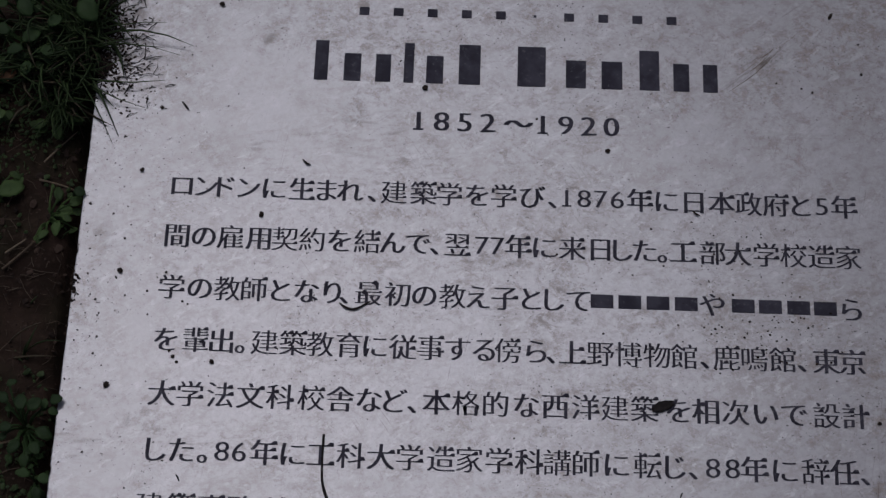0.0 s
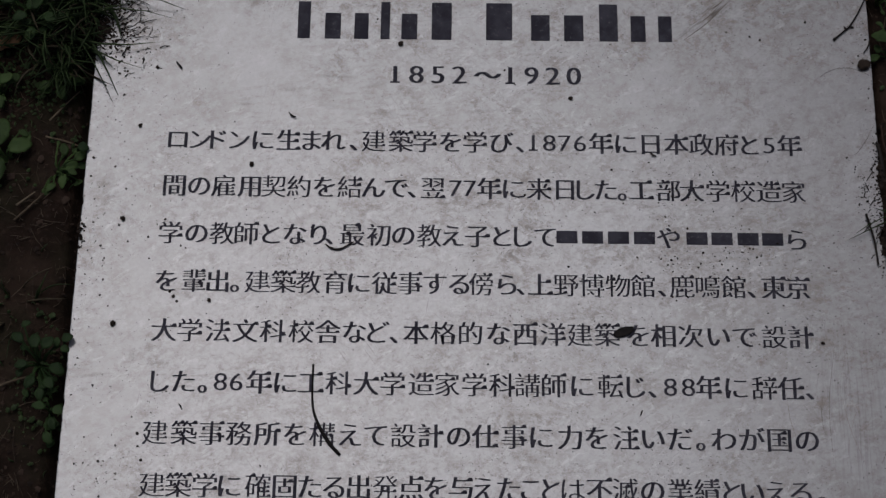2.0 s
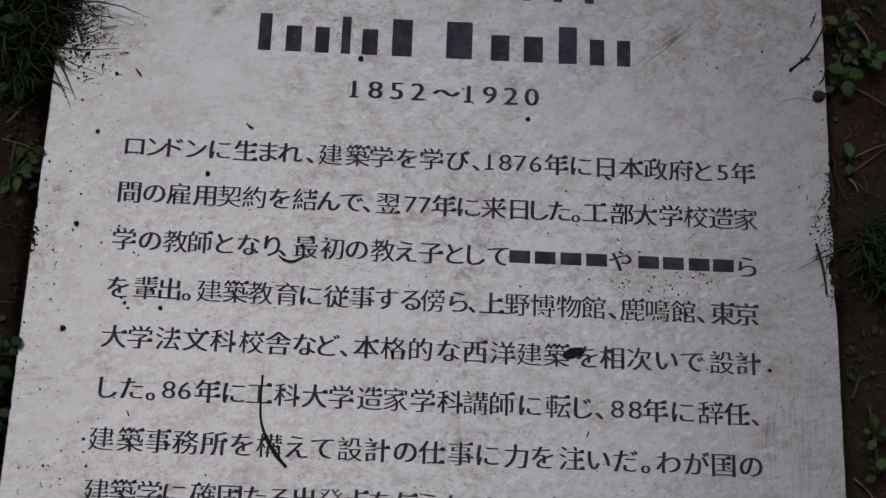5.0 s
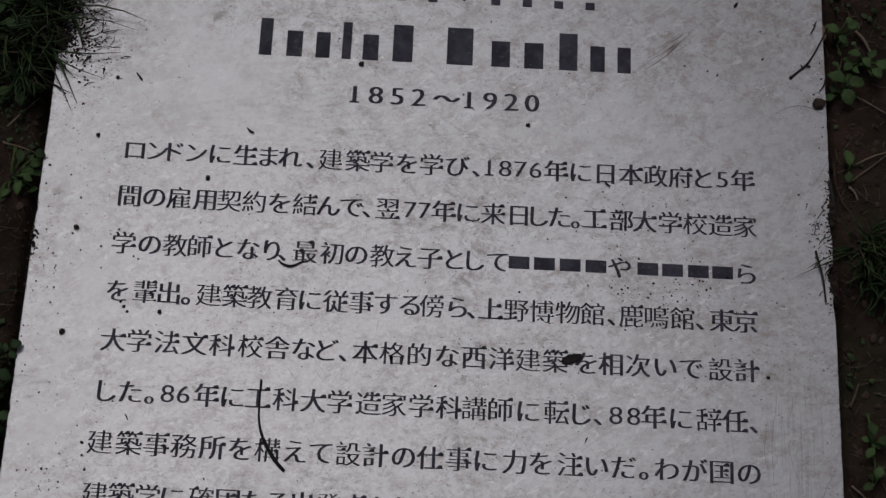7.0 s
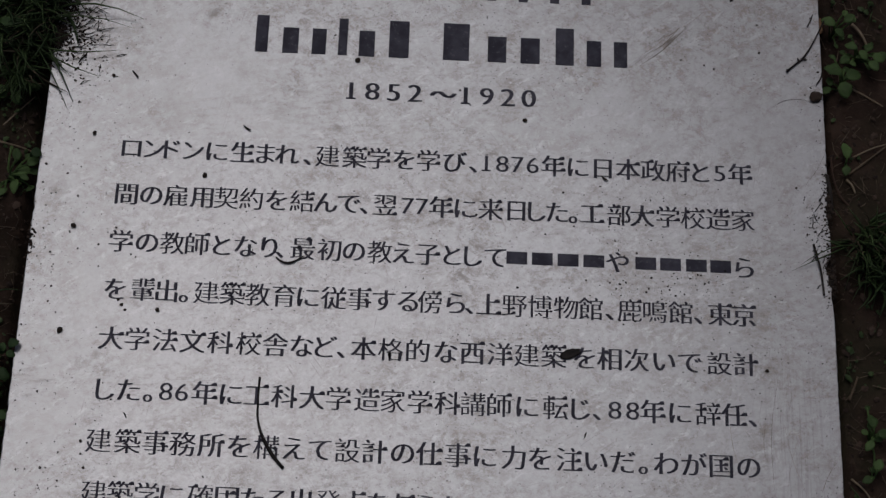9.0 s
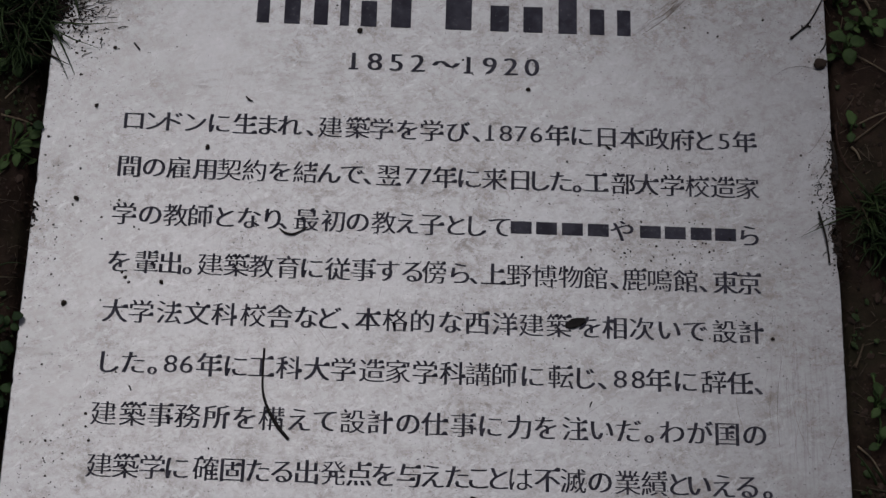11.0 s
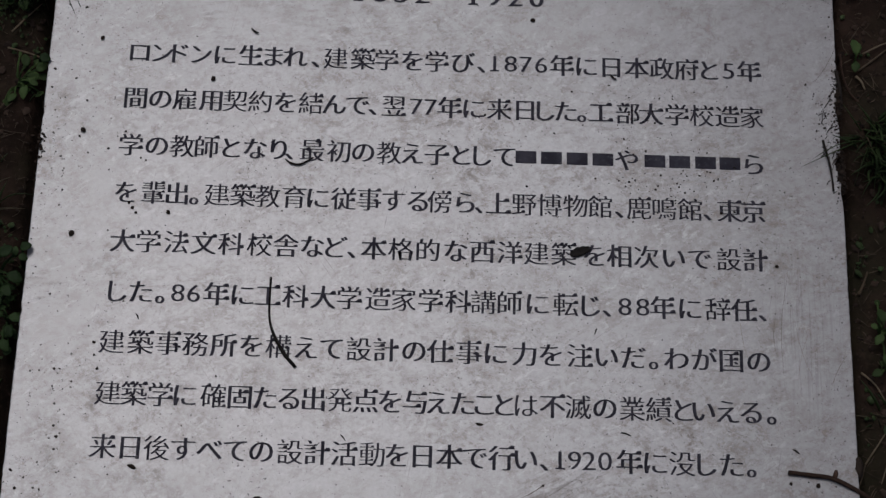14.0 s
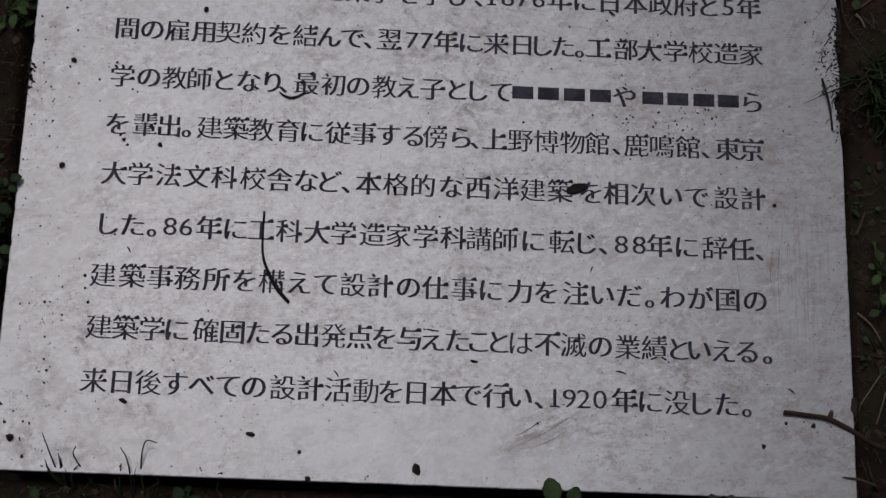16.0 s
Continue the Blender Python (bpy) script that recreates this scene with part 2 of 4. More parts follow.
def mesh_of(name, verts, faces, material, smooth=False):
    me = bpy.data.meshes.new(name)
    me.from_pydata([tuple(map(float, v)) for v in verts], [], faces)
    me.materials.append(material)
    if smooth:
        me.polygons.foreach_set("use_smooth", [True] * len(me.polygons))
    me.update()
    return me


def part(name, me, parent=None, label=""):
    ob = new(name, me)
    ob.parent = parent
    return tagged(ob, label)


def tube(points, radii, sides=6, flat=1.0):
    """Verts and faces of a closed, bent, tapering rod. flat: its height as a share of its width."""
    pts = [Vector(p) for p in points]
    verts, faces = [], []
    for i, p in enumerate(pts):
        way = (pts[min(i + 1, len(pts) - 1)] - pts[max(i - 1, 0)]).normalized()
        side = way.cross(Vector((0, 0, 1)))
        side = side.normalized() if side.length > 1e-4 else Vector((1, 0, 0))
        up = side.cross(way)
        for s in range(sides):
            a = 2 * math.pi * s / sides + math.pi / 2
            verts.append(p + float(radii[i]) * (math.cos(a) * side + flat * math.sin(a) * up))
    for i in range(len(pts) - 1):
        for s in range(sides):
            t = (s + 1) % sides
            faces.append((i * sides + s, i * sides + t, (i + 1) * sides + t, (i + 1) * sides + s))
    faces.append(tuple(range(sides - 1, -1, -1)))
    faces.append(tuple((len(pts) - 1) * sides + s for s in range(sides)))
    return verts, faces


def joined(pieces):
    verts, faces = [], []
    for v, f in pieces:
        n = len(verts)
        verts += list(v)
        faces += [tuple(i + n for i in one) for one in f]
    return verts, faces


def curve_through(points, steps=4):
    """More points on a smooth line through the given ones."""
    p = [Vector(q) for q in points]
    p = [2 * p[0] - p[1], *p, 2 * p[-1] - p[-2]]
    out = []
    for a, b, c, d in zip(p, p[1:], p[2:], p[3:]):
        for s in range(steps):
            t = s / steps
            out.append(0.5 * (2 * b + (c - a) * t + (2 * a - 5 * b + 4 * c - d) * t * t + (3 * b - a - 3 * c + d) * t**3))
    return out + [p[-2]]


def pebble(size, seed, cuts=1, wobble=0.45):
    """Verts and faces of a small lump of earth."""
    bm = bmesh.new()
    bmesh.ops.create_icosphere(bm, subdivisions=cuts, radius=1.0)
    verts = []
    for v in bm.verts:
        n = 1 + wobble * noise.noise(v.co * 1.7 + Vector((seed * 3.1, seed, 0)))
        verts.append(Vector((v.co.x * size[0], v.co.y * size[1], v.co.z * size[2])) * n)
    faces = [tuple(v.index for v in f.verts) for f in bm.faces]
    bm.free()
    return verts, faces


LUMPS = [pebble((1, 1, 0.7), s) for s in range(8)]


def strewn(places, sizes):
    """Many small lumps in one mesh: places of x, y, z, and sizes."""
    pieces = []
    for (x, y, z), size in zip(places, sizes):
        v, f = LUMPS[rng.integers(8)]
        a, sx, sy = rng.uniform(0, 6.28), size * rng.uniform(0.6, 1.3), size * rng.uniform(0.5, 1.0)
        c, s = math.cos(a), math.sin(a)
        pieces.append(([(x + c * p.x * sx - s * p.y * sy, y + s * p.x * sx + c * p.y * sy, z + p.z * size * 0.8) for p in v], f))
    return joined(pieces)


# ---- the ground ----


def outside(x, y):
    """How far a place lies outside the stone's outline."""
    return math.hypot(max(LEFT - x, 0, x - RIGHT), max(NEAR - y, 0, y - FAR))


def earth(x, y):
    """The ground's height: a narrow gap along the stone, then uneven soil."""
    d = outside(x, y)
    if d == 0:
        return -0.03
    base = 0.016 + 0.010 * noise.noise((x * 9, y * 9, 1)) + 0.006 * noise.noise((x * 40, y * 40, 5)) + 0.003 * noise.noise((x * 130, y * 130, 9))
    base += 0.012 * min(d, 30) * noise.noise((x * 0.2, y * 0.2, 3)) * (d > 1)
    gap = 0.005 if x > RIGHT else 0.006 if y < NEAR else 0.011
    low = 0.018 if y < NEAR else -0.012
    if y < NEAR:
        base += 0.006 * math.exp(-d / 0.04)
    rise = min(max((d - 0.004) / gap, 0), 1)
    # soil heaped against the stone under the two thick tufts
    heap = max(math.exp(-(((x + 0.343) / 0.034) ** 2) - ((y - 0.245) / 0.060) ** 2), 0.85 * math.exp(-(((x - 0.322) / 0.024) ** 2) - ((y - 0.062) / 0.050) ** 2))
    base, rise = base + 0.024 * heap, max(rise, min(1.6 * heap, 1))
    return low + (base - low) * rise * rise * (3 - 2 * rise)


def axis(lo, hi, step, reach):
    dense = list(np.arange(lo, hi + step / 2, step))
    out, gap = [], step
    while sum(out) < reach:
        gap *= 1.28
        out.append(gap)
    run = np.cumsum(out)
    return [lo - r for r in run[::-1]] + dense + [hi + r for r in run]


def build_ground():
    xs, ys = axis(-0.52, 0.46, 0.004, 400), axis(-0.40, 0.40, 0.004, 400)
    verts = [(x, y, earth(x, y)) for y in ys for x in xs]
    n = len(xs)
    faces = [(j * n + i, j * n + i + 1, (j + 1) * n + i + 1, (j + 1) * n + i) for j in range(len(ys) - 1) for i in range(n - 1)]
    tagged(new("ground", mesh_of("ground", verts, faces, SOIL, True)), "damp dark brown soil with sparse weeds round the stone", "ground", kind="structure")


build_ground()


# ---- the stone plaque with its inscription ----
plaque = tagged(new("stone_plaque"), "weathered white stone plaque with black Japanese lettering, set in bare soil", "plaque")
plaque.location = (0, 0, 0)


def edge_wear(x, y, side):
    """How far the rim is eaten back at a place."""
    w = 0.0005 * noise.noise((x * 60, y * 60, side)) + 0.0006 * noise.noise((x * 260, y * 260, side + 4))
    chips = {1: ((0.036, 0.005, 0.008), (0.012, 0.0012, 0.012), (0.085, 0.002, 0.012)), 3: ((-0.105, 0.0010, 0.003), (0.06, 0.0012, 0.003))}
    for at, depth, wide in chips.get(side, ()):
        w += depth * math.exp(-(((y - at) / wide) ** 2))
    return max(w, -0.0008)


def build_slab():
    rim = []
    step = 0.0025
    for side, (a, b) in enumerate((((LEFT, NEAR), (RIGHT, NEAR)), ((RIGHT, NEAR), (RIGHT, FAR)), ((RIGHT, FAR), (LEFT, FAR)), ((LEFT, FAR), (LEFT, NEAR)))):
        a, b = Vector(a), Vector(b)
        way = (b - a).normalized()
        inward = Vector((-way.y, way.x))
        count = int((b - a).length / step)
        for i in range(1, count):
            p = a + (b - a) * i / count
            rim.append((p, inward, edge_wear(p.x, p.y, side)))
    rings = ((0.010, -0.03, 0.0), (0.006, 0.004, 0.3), (0.0006, TOP - 0.0020, 0.9), (0.0, TOP - 0.0008, 1.0), (0.0003, TOP - 0.0002, 1.0), (0.0008, TOP, 1.0))
    verts, n = [], len(rim)
    for inset, z, share in rings:
        for p, inward, wear in rim:
            q = p + inward * (inset + wear * share)
            verts.append((min(max(q.x, LEFT + inset), RIGHT - inset), min(max(q.y, NEAR + inset), FAR - inset), z))
    faces = [(r * n + i, r * n + (i + 1) % n, (r + 1) * n + (i + 1) % n, (r + 1) * n + i) for r in range(len(rings) - 1) for i in range(n)]
    verts += [(0.0, 0.03, TOP), (0.0, 0.03, -0.03)]
    last = (len(rings) - 1) * n
    faces += [(last + i, last + (i + 1) % n, last + n) for i in range(n)] + [((i + 1) % n, i, last + n + 1) for i in range(n)]
    me = mesh_of("slab", verts, faces, STONE)
    me.materials.append(SIDE)
    me.polygons.foreach_set("material_index", [int(i < 3 * n) for i in range(len(faces))])
    part("slab", me, plaque, "stained white stone slab with chipped edges")


build_slab()

GLYPHS = {}


def serifs(verts, faces):
    """Adds the small triangle that a printed character carries where a level stroke ends on its right."""
    edges = {(a, b) for f in faces for a, b in zip(f, f[1:] + f[:1])}
    rim = {a: b for a, b in edges if (b, a) not in edges}
    before = {b: a for a, b in rim.items()}
    shape = list(verts)
    for a, b in list(rim.items()):
        (x, y0), (x1, y1) = verts[a][:2], verts[b][:2]
        if abs(x1 - x) > 0.012 or not 0.012 < abs(y1 - y0) < 0.10 or b not in rim or a not in before:
            continue
        p, q = verts[before[a]], verts[rim[b]]
        if min(x - p[0], x1 - q[0]) < 0.07 or max(abs(p[1] - y0), abs(q[1] - y1)) > 0.03:
            continue
        low, top, n = min(y0, y1), max(y0, y1), len(verts)
        room = min([v[1] - top for v in shape if x - 0.17 < v[0] < x + 0.04 and top + 0.005 < v[1] < top + 0.2], default=0.2)
        k = min(1.0, room / 0.2)
        if k < 0.3:
            continue
        verts += [(x - 0.165 * k, top - 0.005, 0), (x + 0.02 * k, low, 0), (x - 0.01 * k, top + 0.085 * k, 0), (x - 0.05 * k, top + 0.095 * k, 0)]
        faces.append((n, n + 1, n + 2, n + 3))


def glyph(ch):
    """A character's outline as verts and faces, one em high, in the built-in font."""
    if ch not in GLYPHS:
        cu = bpy.data.curves.new("glyph", "FONT")
        cu.body, cu.size, cu.resolution_u = ch, 1.0, 3
        ob = bpy.data.objects.new("glyph", cu)
        full = 0.0
        # thinner strokes, as far as the outline stays sound
        for cu.offset in (0.0, -0.010, -0.015, -0.020):
            me = bpy.data.meshes.new_from_object(ob)
            area = sum(p.area for p in me.polygons)
            if full and (area > 0.96 * last or area < 0.5 * full or len(me.vertices) > 150 and cu.offset < -0.010):
                bpy.data.meshes.remove(me)
                break
            verts, faces = [tuple(v.co) for v in me.vertices], [tuple(p.vertices) for p in me.polygons]
            full, last = full or area, area
            bpy.data.meshes.remove(me)
        if ord(ch) > 0x4E00:
            serifs(verts, faces)
        GLYPHS[ch] = (verts, faces)
        bpy.data.objects.remove(ob)
        bpy.data.curves.remove(cu)
    return GLYPHS[ch]


def bar(x0, x1, y0, y1, z):
    """A low raised bar of paint."""
    e = 0.0004
    v = [(x0, y0, TOP - e), (x1, y0, TOP - e), (x1, y1, TOP - e), (x0, y1, TOP - e), (x0, y0, z), (x1, y0, z), (x1, y1, z), (x0, y1, z)]
    return v, [(4, 5, 6, 7), (0, 1, 5, 4), (1, 2, 6, 5), (2, 3, 7, 6), (3, 0, 4, 7)]


def text_line(name, text, y, middles, em, label, heavy=0.037):
    """One line of lettering; middles are those of its characters. # stands for a plain bar."""
    pieces = []
    for ch, x in zip(text, middles):
        if ch == "#":
            pieces.append(bar(x - 0.40 * em, x + 0.40 * em, y - 0.25 * em, y + 0.25 * em, TOP + 0.0005))
            continue
        v, f = glyph(ch)
        ox = -(min(p[0] for p in v) + max(p[0] for p in v)) / 2
        oy = -0.345 if ch in "0123456789" else -0.38
        wide = 1.12 if ch in "0123456789" else 1.0
        if ch == "1":
            pieces.append(bar(x - 0.17 * em, x + 0.17 * em, y - 0.335 * em, y - 0.285 * em, TOP + 0.0005))
        thick = heavy * (0.7 if ch in "0123456789" else 0.6 if len(v) > 95 else 0.8 if len(v) > 60 and ord(ch) > 0x4E00 else 1.0)
        for n, dx in enumerate((-thick, -thick / 2, 0.0, thick / 2, thick)):
            pieces.append(([(x + ((p[0] + ox) * wide + dx) * em, y + (p[1] + oy) * em, TOP + 0.0004 + 0.00003 * n) for p in v], f))
    v, f = joined(pieces)
    part(name, mesh_of(name, v, f, PAINT), plaque, label)


# the text, the height of each line's middle and the middle of each character, in mm
BODY = [
    ("ロンドンに生まれ、建築学を学び、1876年に日本政府と5年", 0.1147, (-252.3, -234.2, -220.2, -203, -184.2, -163.5, -145.3, -128, -111.9, -95.8, -73.9, -54.8, -34.4, -14.6, 6.4, 21, 31.7, 44.5, 56.7, 68.9, 85.7, 105.5, 125.3, 145.8, 165.7, 185.9, 204.2, 219.5, 236.1)),
    ("間の雇用契約を結んで、翌77年に来日した。工部大学校造家", 0.0745, (-252.3, -232.8, -213.4, -193, -173.7, -153.9, -133.8, -113.4, -94.7, -76.7, -64.6, -47.5, -30, -18.6, -3.2, 15.8, 36, 56.5, 72.8, 88.8, 101.5, 116.9, 138.1, 156.8, 177.4, 197.1, 217.4, 237.1)),
    ("学の教師となり、最初の教え子として####や####ら", 0.034, (-252.5, -232.3, -212.5, -192.9, -173.9, -155.1, -136.7, -128.4, -110.5, -89.7, -70.4, -50.1, -31.6, -12.3, 6.8, 23.2, 40.6, 57.6, 77.6, 97.9, 118.2, 136.8, 159.2, 178.7, 199.1, 218.3, 237.2)),
    ("を輩出。建築教育に従事する傍ら、上野博物館、鹿鳴館、東京", -0.006, (-253.2, -231.8, -213.3, -200.1, -182.8, -162.2, -143.1, -122.5, -103.9, -84.2, -64.2, -45, -26.4, -9.6, 10.8, 21.1, 36.7, 56.5, 76.3, 96.5, 115.7, 130.5, 146.2, 166, 185.9, 199.5, 217, 235.7)),
    ("大学法文科校舎など、本格的な西洋建築を相次いで設計", -0.0463, (-252.1, -232.1, -210.8, -189.6, -168.7, -146.9, -126.5, -106.1, -87.8, -76.1, -58.9, -38.2, -17.2, 4.4, 24.9, 46.2, 66.4, 87.7, 111.1, 130.2, 151.3, 172.7, 192.3, 215.2, 235.8)),
    ("した。86年に工科大学造家学科講師に転じ、88年に辞任、", -0.0872, (-252.4, -234.6, -220, -206.5, -194.5, -177, -157.2, -137.6, -116.9, -95.9, -75.8, -54.2, -34.5, -13.8, 7, 26.4, 46.6, 67.7, 89.2, 108.3, 120.5, 134.4, 148, 163.4, 184.3, 205.6, 225.6, 239.6)),
    ("建築事務所を構えて設計の仕事に力を注いだ。わが国の", -0.1275, (-253.3, -231.4, -210.7, -190.3, -168.9, -148.2, -127.7, -106.9, -87.8, -67, -46.4, -25.5, -5.5, 16.2, 36.5, 58, 77.8, 100.2, 120.3, 140.4, 155.6, 172.9, 194.2, 214.6, 235.4)),
    ("建築学に確固たる出発点を与えたことは不滅の業績といえる。", -0.1675, (-252.7, -233, -213.3, -195.1, -173.9, -154.2, -135.4, -117.6, -99.2, -79.5, -60.3, -42.2, -23.5, -5.9, 12.2, 28.3, 43.4, 59.8, 79.4, 98.7, 118.6, 139.1, 159.1, 177.6, 192.7, 210.7, 228.3, 243.5)),
    ("来日後すべての設計活動を日本で行い、1920年に没した。", -0.2083, (-252.8, -232.5, -213, -193.5, -174, -155.1, -135.8, -114.6, -94.5, -74.3, -53.9, -35.7, -16.7, 3.2, 22, 42, 59.9, 73.4, 85.2, 95.9, 106.6, 118.5, 136.8, 155.9, 175.7, 194, 212.4, 227.1)),
]
for words, y, middles in BODY:
    text_line("text_line", words, y, [x / 1000 for x in middles], 0.0205, "line of worn black Japanese lettering")
for ch, x in zip("1852～1920", (-0.080, -0.0627, -0.0453, -0.028, -0.005, 0.0133, 0.0305, 0.0477, 0.0648)):
    text_line("numeral", ch, 0.1745, [x], 0.0228, "", 0.058)

# the heading above the dates, as plain bars of its letters' widths and heights
HEADING = [(-0.1640, -0.1475, 1), (-0.1424, -0.1216, 0), (-0.1179, -0.0993, 0), (-0.0951, -0.0831, 1), (-0.0798, -0.0589, 0), (-0.0561, -0.0297, 1),
           (-0.0130, 0.0215, 1), (0.0257, 0.0503, 0), (0.0526, 0.0781, 0), (0.0817, 0.1060, 1), (0.1083, 0.1278, 0), (0.1312, 0.1490, 0)]
for a, b, tall in HEADING:
    part("letter_bar", mesh_of("letter_bar", *bar(a * 0.81 + b * 0.19, a * 0.19 + b * 0.81, 0.2065, 0.2405 if tall else 0.2300, TOP + 0.0005), PAINT), plaque)
for i in range(10):
    x, w = -0.1253 + 0.0263 * i, 0.0011 if i == 5 else 0.0038
    part("reading_bar", mesh_of("reading_bar", *bar(x - w, x + w, 0.2675 - w * 0.9, 0.2675 + w * 0.9, TOP + 0.0005), PAINT), plaque)

# scratches and scrapes in the face, dark with dirt: from, to, half width in mm
SCRATCHES = [
    ((0.2607, -0.0534), (0.2542, -0.1462), 0.16), ((0.2637, -0.0929), (0.2784, -0.146), 0.16), ((0.3034, -0.1195), (0.2898, -0.146), 0.22), ((0.222, -0.0901), (0.2282, -0.1288), 0.16), ((0.2762, -0.0988), (0.2641, -0.1461), 0.13),
    ((0.2492, -0.0929), (0.2483, -0.1198), 0.22), ((0.2376, 0.0215), (0.2264, -0.0165), 0.12), ((0.1539, 0.2077), (0.1925, 0.244), 0.35), ((0.1571, 0.2186), (0.1845, 0.2454), 0.22), ((0.1667, 0.2227), (0.187, 0.2430), 0.4),
    ((0.190, 0.2454), (0.2154, 0.2691), 0.15), ((0.1796, 0.2379), (0.1890, 0.2462), 0.55), ((0.045, -0.250), (0.098, -0.2215), 0.16), ((0.055, -0.2385), (0.075, -0.226), 0.3), ((0.070, -0.246), (0.095, -0.232), 0.2),
]
DIRT = grainy("dried_brown_dirt", (0.10, 0.075, 0.055), (0.24, 0.195, 0.155), 0.9, 400)
for (ax, ay), (bx, by), w in SCRATCHES:
    turn = Vector((by - ay, ax - bx, 0)) * 0.04
    line = curve_through([(ax, ay, TOP), Vector(((ax + bx) / 2, (ay + by) / 2, TOP)) + turn, (bx, by, TOP)], 8)
    r = [w * 0.001 * (0.35 + 0.65 * math.sin(math.pi * i / (len(line) - 1))) * (1 + 0.5 * noise.noise(Vector(p) * 300)) for i, p in enumerate(line)]
    part("scratch", mesh_of("scratch", *tube(line, r, 6, 0.35), DIRT, True), plaque, "thin brown scratch in the stone")

# ---- plants ----


def leaf_mesh(length, width, bend, material, tip=0.9, fold=0.18):
    """A leaf blade with two skins, a folded midrib and a curved length, from its foot along +x."""
    rows, cols = 9, 5
    verts = []
    for skin in (0.0, -0.0004):
        for i in range(rows):
            u = i / (rows - 1)
            w = width / 2 * (math.sin(math.pi * min(max(u, 0.03), 0.985) ** tip) ** 0.6) * (1 + 0.06 * math.sin(23 * u))
            for j in range(cols):
                s = 2 * j / (cols - 1) - 1
                z = bend * length * (u - u * u * 1.4) + fold * w * abs(s) + 0.14 * w * math.sin(11 * u + 4 * s)
                verts.append((u * length, s * w, z + skin))
    faces, n = [], rows * cols
    for i in range(rows - 1):
        for j in range(cols - 1):
            a = i * cols + j
            faces += [(a, a + cols, a + cols + 1, a + 1), (n + a, n + a + 1, n + a + cols + 1, n + a + cols)]
    ring = [j for j in range(cols)] + [i * cols + cols - 1 for i in range(1, rows)] + [(rows - 1) * cols + j for j in range(cols - 2, -1, -1)] + [i * cols for i in range(rows - 2, 0, -1)]
    faces += [(a, b, n + b, n + a) for a, b in zip(ring, ring[1:] + ring[:1])]
    return mesh_of("leaf", verts, faces, material, True)


LEAVES = {}


def weed(base, leaves, label, material=LEAF, category="weed"):
    """A low weed: leaves of middle x, y, z, length, heading in degrees and width as a share of length."""
    thing = tagged(new("weed"), label, category, "weeds round the stone")
    bx, by = base
    bz = earth(bx, by) - 0.002
    thing.location = (bx, by, bz)
    small = [(x + rng.normal(0, 0.006), y + rng.normal(0, 0.006), max(z - rng.uniform(0.004, 0.010), 0.022), round(n * rng.uniform(0.4, 0.75), 4), yaw + rng.normal(0, 70), rng.choice((0.6, 0.75, 0.9)))
             for x, y, z, n, yaw, ratio in leaves for _ in range(2) if len(leaves) > 2]
    small = [leaf for leaf in small if outside(leaf[0], leaf[1]) > 0.004]
    for x, y, z, length, yaw, ratio in leaves + small:
        length = round(length * 0.88, 5)
        key = (length, ratio, material.name)
        if key not in LEAVES:
            LEAVES[key] = leaf_mesh(length, length * ratio, 0.25, material)
        ob = part("leaf", LEAVES[key], thing)
        c, s = math.cos(radians(yaw)), math.sin(radians(yaw))
        foot = Vector((x - c * length / 2 - bx, y - s * length / 2 - by, z - bz))
        ob.matrix_basis = pose(*foot, rng.uniform(-14, 14), rng.uniform(-10, 8), yaw)
        mid = foot * 0.5 + Vector((0, 0, 0.006))
        sv, sf = tube(curve_through([(0, 0, 0), mid, foot + Vector((c, s, 0)) * 0.002], 3), [0.0008] * 7, 5)
        part("stem", mesh_of("stem", sv, sf, material), thing)
    return thing


def blade(root, tip, height, width):
    """A grass blade as a slim tapering rod that rises and bends over to its tip."""
    a, b = Vector(root), Vector(tip)
    across = (b - a).cross(Vector((0, 0, 1))) * rng.normal(0, 0.28)
    mid = a.lerp(b, 0.45) + Vector((0, 0, height)) + across
    pts = [a.lerp(mid, t).lerp(mid.lerp(b, t), t) for t in (0, 0.2, 0.4, 0.6, 0.8, 1.0)]
    return tube(pts, [width * w for w in (0.7, 1.0, 0.95, 0.8, 0.5, 0.12)], 3, 0.45)


